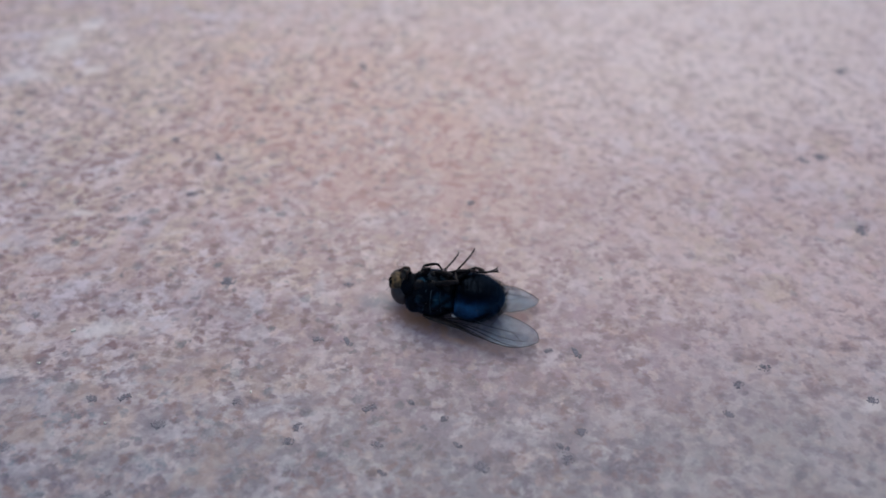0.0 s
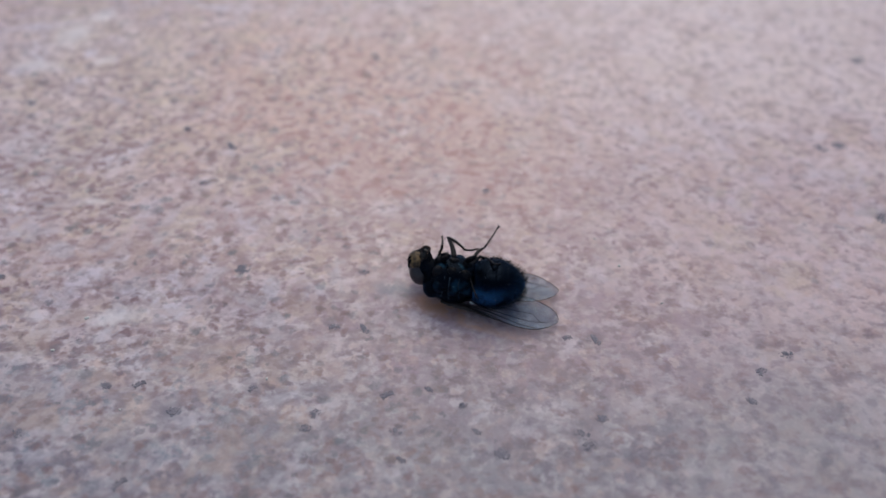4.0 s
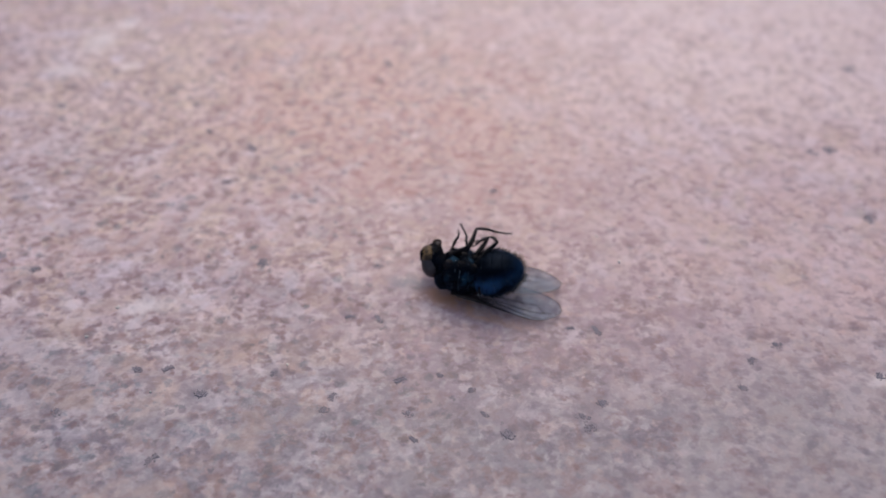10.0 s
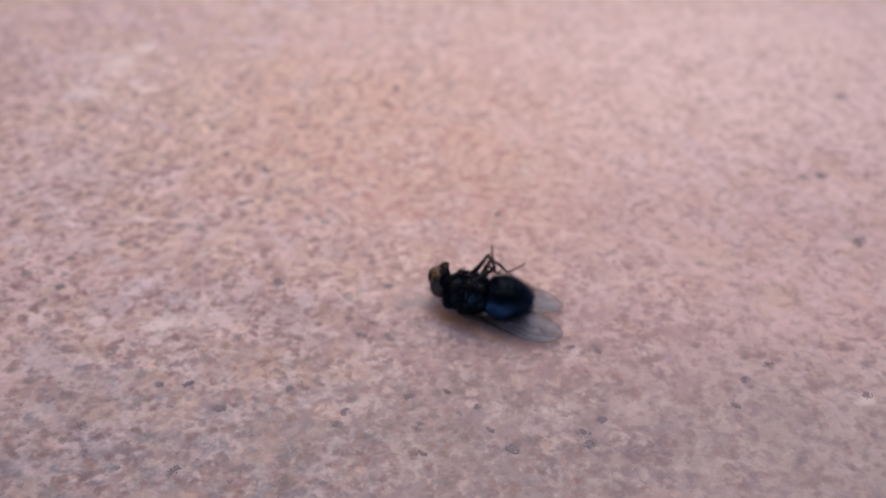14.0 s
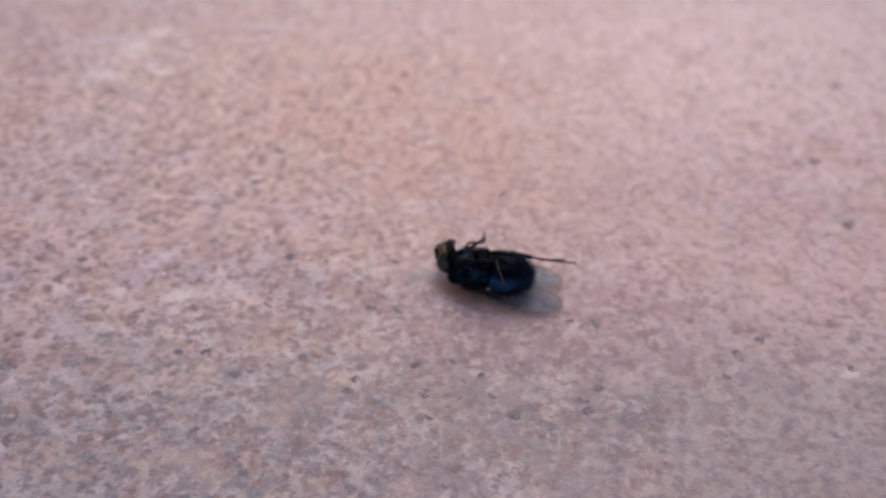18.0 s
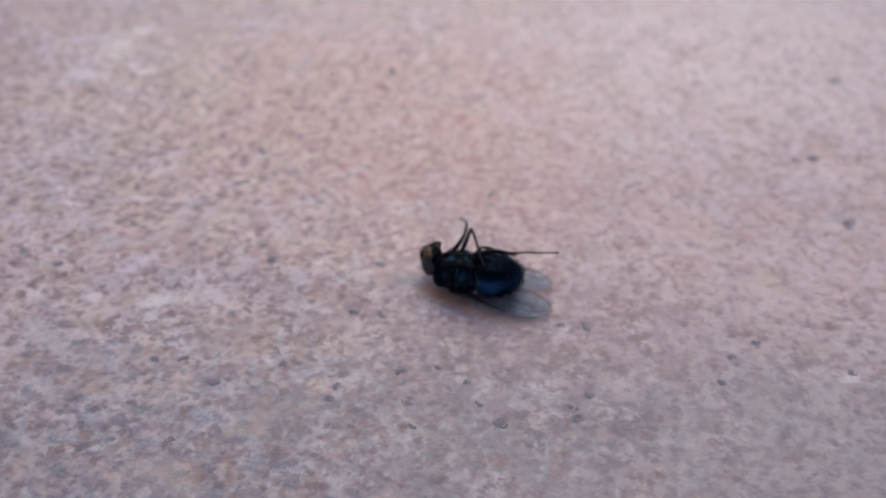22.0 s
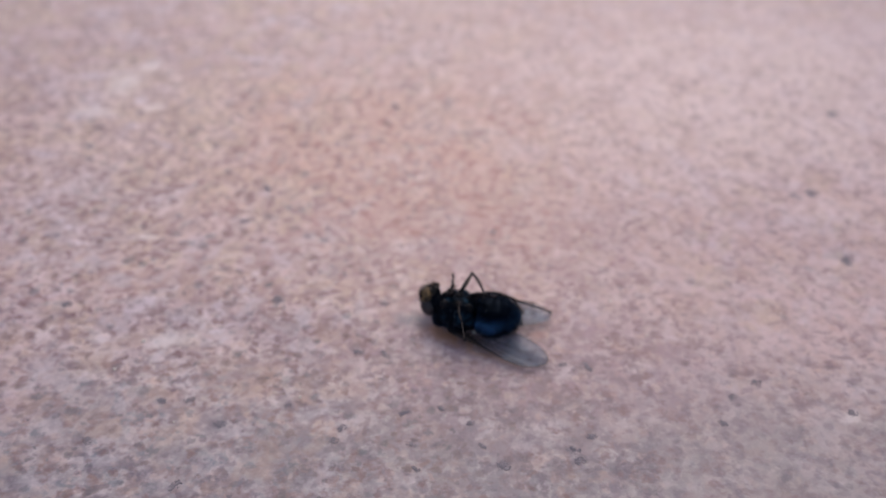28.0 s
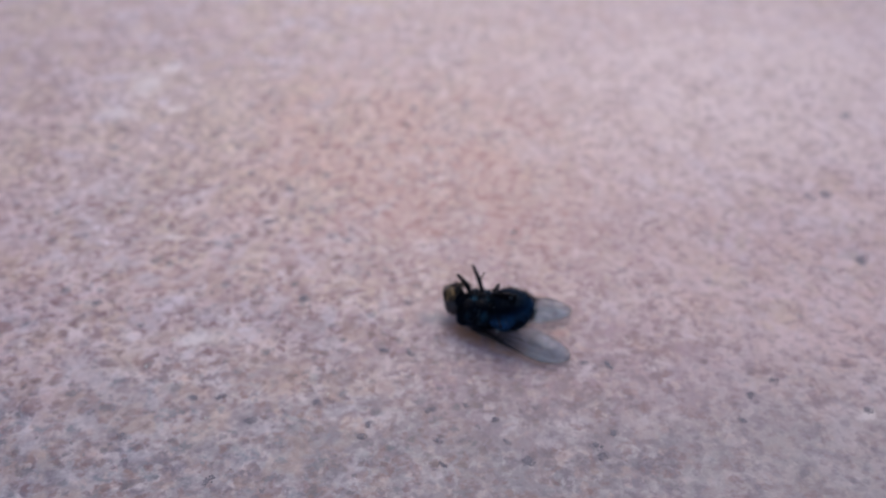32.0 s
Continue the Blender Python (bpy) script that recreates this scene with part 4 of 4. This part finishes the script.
def motions():
    walk(fly, [(t, Matrix.Translation(BASE + S(dx, dy, 0)) @ pose(0, 0, 0, roll, 0, yaw)) for t, dx, dy, roll, yaw in (
        (0, -0.1, -0.25, -5, 2), (0.9, 0, -0.1, -2, 0), (3, 0, -0.1, -1, 0), (6, 0.05, 0, 0, 0), (14, 0, 0, 0, 0), (18.8, -0.05, 0, 0, 0),
        (24, 0, 0, 0, 0), (25, -0.2, 0, 0, 0), (27.5, -0.45, 0, 0, 0), (32, -0.45, 0, 0, 0))])
    walk(HEAD, [(t, pose(-0.00307, 0.00140 - 0.001 * low, 0.0024 - 0.001 * low, roll, 0.5 * nod - 4, yaw + 5)) for t, roll, nod, yaw, low in (
        (0, 16, -6, -2, 0.25), (0.9, 18, 0, 0, 0.1), (3, 12, 0, 0, 0), (6, 10, 0, 0, 0), (9, 6, 0, 0, 0), (14, 8, 2, 0, 0), (17, 10, 6, 4, 0), (19, 12, 6, 4, 0), (24, 12, 4, 4, 0), (32, 14, 6, 4, 0))])
    walk(THOR, [(0, pose(-0.0009, 0.00022, 0.0018, 0, 3, -10)), (32, pose(-0.0009, 0.00022, 0.0018, 0, 3, -10))])
    walk(ABDO, [(t, pose(0.00075 - 0.00003 * max(0, lift), -0.00012, 0.00195, 0, -1.1 * lift, -6)) for t, lift in (
        (0, -4), (1, 4), (2, 2), (3, 0), (5.5, -2), (6, -3), (7, -2), (8, 4), (8.6, 6), (9, 18), (10, 16), (11, 9), (12, 12), (12.6, 2), (13, -2), (14, -4),
        (17, 0), (18, -3), (18.5, 4), (19, 8), (20, 12), (21, 2), (22, 2), (23, 2), (24, -2), (24.5, 2), (25, 17), (25.5, 14), (27.5, 2), (28, 0), (29, 0),
        (30, 8), (30.4, 18), (31, 20), (32, 22))])
    near = ((0, 9.3, -9.6), (1, 9.5, -8.7), (6, 9.7, -8.7), (11.5, 9.6, -8.7), (12.4, 9.4, -9.2), (14, 9.45, -9.1), (17, 9.55, -8.7), (18.4, 9.5, -8.7), (19, 9.1, -9.4), (20, 9.3, -8.8), (24, 9.4, -8.8),
            (24.6, 9.1, -9.3), (25, 8.8, -9.8), (27.5, 9.1, -10.0), (32, 9.0, -9.75))
    far = ((0, 10.1, -5.2), (6, 10, -5.4), (24, 10, -5.3), (25, 10.0, -4.9), (27.5, 10.15, -4.5), (30, 10.2, -4.1), (32, 10.3, -4.0))
    walk(WING_NEAR, [(t, wing_pose((0.5, -7.1, 0.65), (x, y - 0.35, 0.25), 4)) for t, x, y in near])
    walk(WING_FAR, [(t, wing_pose((0.9, -3.8, 0.75), (x, y + 0.3, 0.35), -4)) for t, x, y in far])
    stance(0, fn=(-1.7, 3, -0.6, 3, 0.2, 2.1), mn=(0.9, 1.4, 1, 2.5, 2.8, 4.1), mf=(0.5, 2, -0, 2.6, 1.5, 3.9), hn=(2.7, 2.7, 3, 2.1, 4.6, 2.4))
    stance(0.5, mn=(0.7, 1.3, 0.8, -0.1, 1.4, -1.4), mf=(0.4, 4.3, -0.6, 2.3, -1.3, 1.3))
    stance(1, fn=(-2.2, 2.8, -0.9, 3.8, -0.4, 4.5), mn=(0.5, 2.2, -0.7, 3.7, -0.7, 2.7), hn=(1.6, 2.5, 3.6, 2.6, 4.1, 2.2), hf=(2.1, 2.6, 3.4, 2.7, 4.8, 1.9))
    stance(1.5, fn=(-2, 2.6, -1.9, 3.2, -1.6, 4.1), mn=(0.6, 1.3, 0.6, -0.4, 0.7, -1.6), mf=(-0.6, 4.2, -0.1, 2.6, 0.9, 2.3), hf=(1, 2.3, 1.6, 2.9, 2.9, 3.4))
    stance(2, ff=(-0.5, 4.4, 0, 3.3, 0.6, 3), mn=(0.1, 2.1, 0.5, 1.1, 1.3, -1.7), mf=(1.4, 2.3, 1.2, 3, 1.2, 3.8), hn=(3.4, 2, 1.6, 3.2, 0.1, 3.4), hf=(1.5, 2.4, 2.3, 2.6, 3.3, 2.8))
    stance(3, ff=(-0.7, 4.5, 0.6, 3.2, 1.5, 3.1), mn=(0.5, 1.5, 0.8, 0, 1.4, -1.4), mf=(0.4, 2.5, 1.5, 2.7, 1.9, 3.8), hn=(0.8, 2.3, 1.9, 2.6, 3, 3.1), hf=(2.5, 2.4, 2.4, 3.9, 1.7, 4.7))
    stance(3.5, fn=(-2.1, 2.8, -1.9, 3.4, -1.7, 4), mf=(-1.5, 4, -0.2, 2.8, 0.5, 2.2), hf=(0.5, 2.5, 1.4, 3.4, 2.3, 4.2))
    stance(5.5, fn=(-1.9, 2.7, -1.6, 3.4, -1.4, 4.2), mf=(-0.4, 4.7, 1.4, 4.4, 3, 3.9), hn=(-0.3, 4, -0.3, 0.8, 0.4, -1.2))
    stance(6, mn=(-0.3, 4.6, 0.2, 1.9, 0.4, -1.8), mf=(-0.2, 4.6, 1.5, 3.9, 3.3, 3.4), hn=(0.8, 2.2, 2.1, 2.5, 2.4, 2.2), hf=(1.4, 2.4, 2.9, 2.2, 3.7, 2.3))
    stance(7, mn=(0.5, 3.6, 1.3, 3.5, 1.6, 2.7), mf=(0.6, 4.6, 2.4, 4.1, 4.3, 4), hn=(0.8, 3, 1.5, 2.4, 3, 2.6))
    stance(8, ff=(-2, 4.6, -1.2, 2.8, -1, 2.6), mn=(0.2, 2.2, 0.4, 1, 0.6, -1.5), mf=(-0.6, 4.5, 0.2, 3.4, 1.1, 3.2), hn=(2, 3.8, 1.2, 3, 1.1, 1.7), hf=(0.4, 3.6, 1.2, 2.8, 1.4, 2))
    stance(9, fn=(-1.8, 3.9, -1.8, 3.3, -1.9, 2.8), ff=(-1.3, 4.1, -0, 5.3, 0.1, 5.5), mf=(-1.4, 3.6, 0.1, 4.7, 1, 6.6), hn=(1.9, 3.7, 1.2, 3.3, 0.8, 2.3), hf=(0.1, 3.6, 0.5, 3.7, 0.6, 5))
    stance(9.5, fn=(-2, 2.8, -1.7, 3.4, -1.5, 4.1), mf=(-0, 4.5, 1.3, 4.1, 2.8, 4.1), hf=(2.6, 4.3, 1.3, 3.1, 0.6, 2.4))
    stance(10, fn=(-1.8, 2.9, -1.4, 3.7, -1.1, 4.2), ff=(-0.6, 2.9, -0.6, 3.9, -1, 4.7), mn=(0.3, 2.2, 0.4, 0.2, 0.4, -1.7), mf=(0.3, 4.5, 1.9, 4.2, 3.6, 3.9), hn=(2.9, 4.2, 1.6, 3.8, 0.1, 3.2), hf=(1.4, 3.7, 0.3, 3.2, 0.1, 2.8))
    stance(11, mn=(0.6, 2.3, 0.8, 1, 1.1, -0.9), mf=(0.7, 4.2, 2.3, 3.8, 4.1, 3.4), hn=(1.5, 3.8, 1.4, 2.8, 2.3, 2.9), hf=(0.4, 3.9, 0.6, 3, 0.6, 2.2))
    stance(12, fn=(-0.7, 2.9, -1.3, 3.4, -1.9, 3.9), hn=(1.1, 4.6, 0.3, 3.3, 1.3, 2.4), hf=(0.4, 4.1, 0.2, 2.9, 1.2, 2.5))
    stance(13, fn=(-1.9, 2.7, -1.6, 3.3, -1.1, 4), ff=(0.1, 3.2, 0.1, 4.1, -0.5, 4.2), mf=(-0, 4.3, 1.4, 4.9, 2.8, 6.5), hn=(0.9, 3.9, 2.4, 3, 3.8, 2.8), hf=(1.7, 2.3, 2.4, 2.9, 4.7, 3.6))
    stance(14, mn=(1.4, 3, 1.3, 4.2, 1.6, 5.3), mf=(0.9, 4.2, 1.4, 3, 1.4, 2.2), hn=(0.8, 3.1, 1.4, 2.6, 2.1, 2.4), hf=(1.2, 3.7, 2.5, 2.6, 4.7, 3.2))
    stance(14.5, hn=(1.6, 2, 5.1, 1.3, 8.5, 0.2), hf=(0.5, 3.1, 1.6, 4, 4.8, 5.6))
    stance(16.5, ff=(0, 2.8, 0.3, 3.5, 0.7, 4.1), mn=(1, 2.4, 1.7, 1.3, 2.1, -0.6), mf=(-2, 3.9, -0.1, 3.5, 0.6, 2.8), hf=(2.1, 2.4, 2.1, 3, 2.2, 3.5))
    stance(17, fn=(-1.4, 3.4, -1.9, 4, -2.3, 4.3), mn=(0.9, 0.9, 1.2, -0.2, 1.5, -1.8), mf=(0.9, 2.2, 0.6, 3.2, 0.7, 4.1), hn=(3, 2.2, 3.8, 2, 3.8, 1.6), hf=(2.1, 2.1, 2.1, 3.2, 2, 3.8))
    stance(18, fn=(-1.5, 3, -0.8, 3.1, 0.1, 3.5), ff=(-0.4, 3.2, 0.1, 3.4, 0.2, 4), mn=(1.1, 1.5, 1.2, 0.5, 1.4, -0.8), hn=(2.4, 2.2, 5.7, 1.6, 8.9, 1.4), hf=(2.6, 2.1, 4.9, 1.8, 7.4, 1.4))
    stance(18.5, ff=(-0.7, 3.2, 0.4, 4.7, 2.4, 6.4))
    stance(19, fn=(-1.3, 3.4, -0.7, 3.5, 0.3, 4), ff=(-0.8, 2.9, -1.3, 3.2, -1.1, 3.5), mn=(-0.1, 1.8, 0.2, 1.1, 0.6, 0.4), hn=(2.6, 2.6, 4.1, 2, 5.6, 1.8), hf=(1.8, 2.5, 2.8, 3, 3.9, 4))
    stance(20, fn=(-2.3, 2.7, -2.2, 3.5, -0.7, 3.9), ff=(-2.3, 3.6, -0.7, 4, -1.6, 4.8), mf=(-0.5, 3.3, 0.6, 2.7, 1.8, 2.6), hn=(1.2, 2.6, 3.8, 2.7, 3.2, 2.6), hf=(1.8, 2.7, 3.8, 2.7, 4.7, 3.4))
    stance(20.5, ff=(0.3, 4.4, -0.1, 5.3, -0.8, 6), mf=(0.1, 4.2, 0.5, 2.8, 0.8, 1.3), hf=(2.1, 2.6, 4.6, 2.8, 7.2, 3.1))
    stance(21, ff=(-0.2, 4.5, -0.6, 5.4, -1.3, 6), mf=(0.2, 4.7, 0.5, 3.9, 0.8, 2.5), hn=(1.3, 2.8, 2.6, 2.6, 4.2, 2.2), hf=(1.9, 2.6, 5.2, 2.6, 7.9, 2.6))
    stance(21.5, ff=(-0, 4.8, -0.4, 5.5, -1, 5.8), mf=(0.2, 4.7, 0.6, 3.3, 1, 0.9), hn=(1.2, 2.8, 2.8, 2.6, 4.2, 2.2), hf=(1.6, 2.8, 5.2, 2.5, 7.8, 2.3))
    stance(22, ff=(0, 4.8, -0.3, 5.3, -0.8, 5.6), mf=(0.1, 4.7, 0.7, 2.8, 1.1, 1.1), hn=(1.1, 2.9, 2.8, 2.4, 4.1, 2.2), hf=(2.6, 2.6, 5.1, 2.5, 7.6, 2.4))
    stance(23, ff=(-0.1, 4.8, -0.2, 5.3, -1, 5.8), mn=(0.5, 4.4, 1.3, 2.6, 2, 1.5), mf=(-0.1, 4.8, 0.9, 3, 1.3, 1.1), hn=(1.3, 2.6, 2.8, 2.2, 4.1, 2.1), hf=(2.4, 2.6, 5, 2.5, 7.4, 2.1))
    stance(24, mn=(1.9, 2.7, 0.7, 4.6, -0.4, 5.6), mf=(0, 4.8, 0.6, 2.8, 1.9, 0.7), hn=(1.9, 2.4, 3.6, 2.4, 4.8, 1.8), hf=(2.8, 2.6, 5, 2.2, 7.5, 1.7))
    stance(24.5, ff=(-1.2, 2.9, -0.6, 4, -0.1, 4.6), hn=(2.4, 2.4, 5.4, 2.2, 7.7, 1.3))
    stance(25, fn=(-1.7, 3.2, -1.4, 3.8, -0.5, 4), ff=(-1.3, 3, -0.9, 3.3, -0.4, 3.5), hn=(0.2, 2.5, 1.2, 2.7, 1.5, 2.9), hf=(-0.4, 2.7, 1.4, 2.8, 3.6, 4.6))
    stance(27.5, fn=(-2.3, 3.2, -2.3, 3.8, -2.4, 4.4), hn=(-1.7, 3.1, 0.9, 5, 3.9, 6.6), hf=(-0.2, 2.7, 2.8, 2.7, 5.7, 3.2))
    stance(28, fn=(-1.4, 3.2, -1.4, 3.7, -1.4, 4.3), mn=(-0.9, 1.5, -0.7, 0.2, -0.5, -1.2), mf=(0.4, 4.3, 1.4, 2.6, 1.5, 1.9), hn=(1.8, 2.4, 4.5, 1.8, 7.6, 0.7))
    stance(29, fn=(-1.2, 3.1, -1.5, 3.8, -1.9, 4.5), ff=(-0.1, 3.2, 0.2, 2.8, 0.2, 2.4), mn=(-0.4, 1.8, -0.3, 1.3, -0.1, -0.4), mf=(0.4, 4.3, 1, 2.6, 1.5, 0.5), hn=(2.6, 2.5, 4.8, 1.4, 7, 0.9))
    stance(30, fn=(-2.8, 2.9, -2.7, 3.5, -2.6, 3.9), mn=(-1, 4, -0.9, 3.1, -0.5, 2.7), mf=(0.1, 4.4, 0.6, 3, 0.7, 2.7), hn=(-0.3, 2.7, 1, 2.9, 2.4, 3.4), hf=(0.7, 2.8, 2.8, 3.4, 5.8, 2.5))
    stance(30.5, ff=(-1.8, 5.3, -1.5, 6.1, -0.7, 6.2), mn=(-1.1, 4.6, -0.7, 3.1, -0.4, 1.3), mf=(-1.8, 5.7, -2.9, 7.2, -4.8, 9), hn=(1.1, 4, -0, 2.8, -0.4, 2.4))
    stance(31, fn=(-2.9, 3.8, -2.9, 3, -2.8, 2.8), mn=(-1.8, 0.9, -1.7, 0.4, -1.5, -0.6), mf=(-1.6, 4.5, -2, 3, -2.4, 3.9), hn=(1.2, 4.6, -0, 3, -0, 2.5), hf=(1, 4.5, -0.1, 3.1, -0.3, 2.8))
    stance(32, ff=(-3.5, 4.4, -2.1, 3.1, -1.9, 2.8), mf=(-1.9, 5.2, -1.2, 3.4, -0.8, 4), hn=(0.8, 3.1, 0.2, 2.8, -0.2, 2.4))
    leg_rows()


motions()
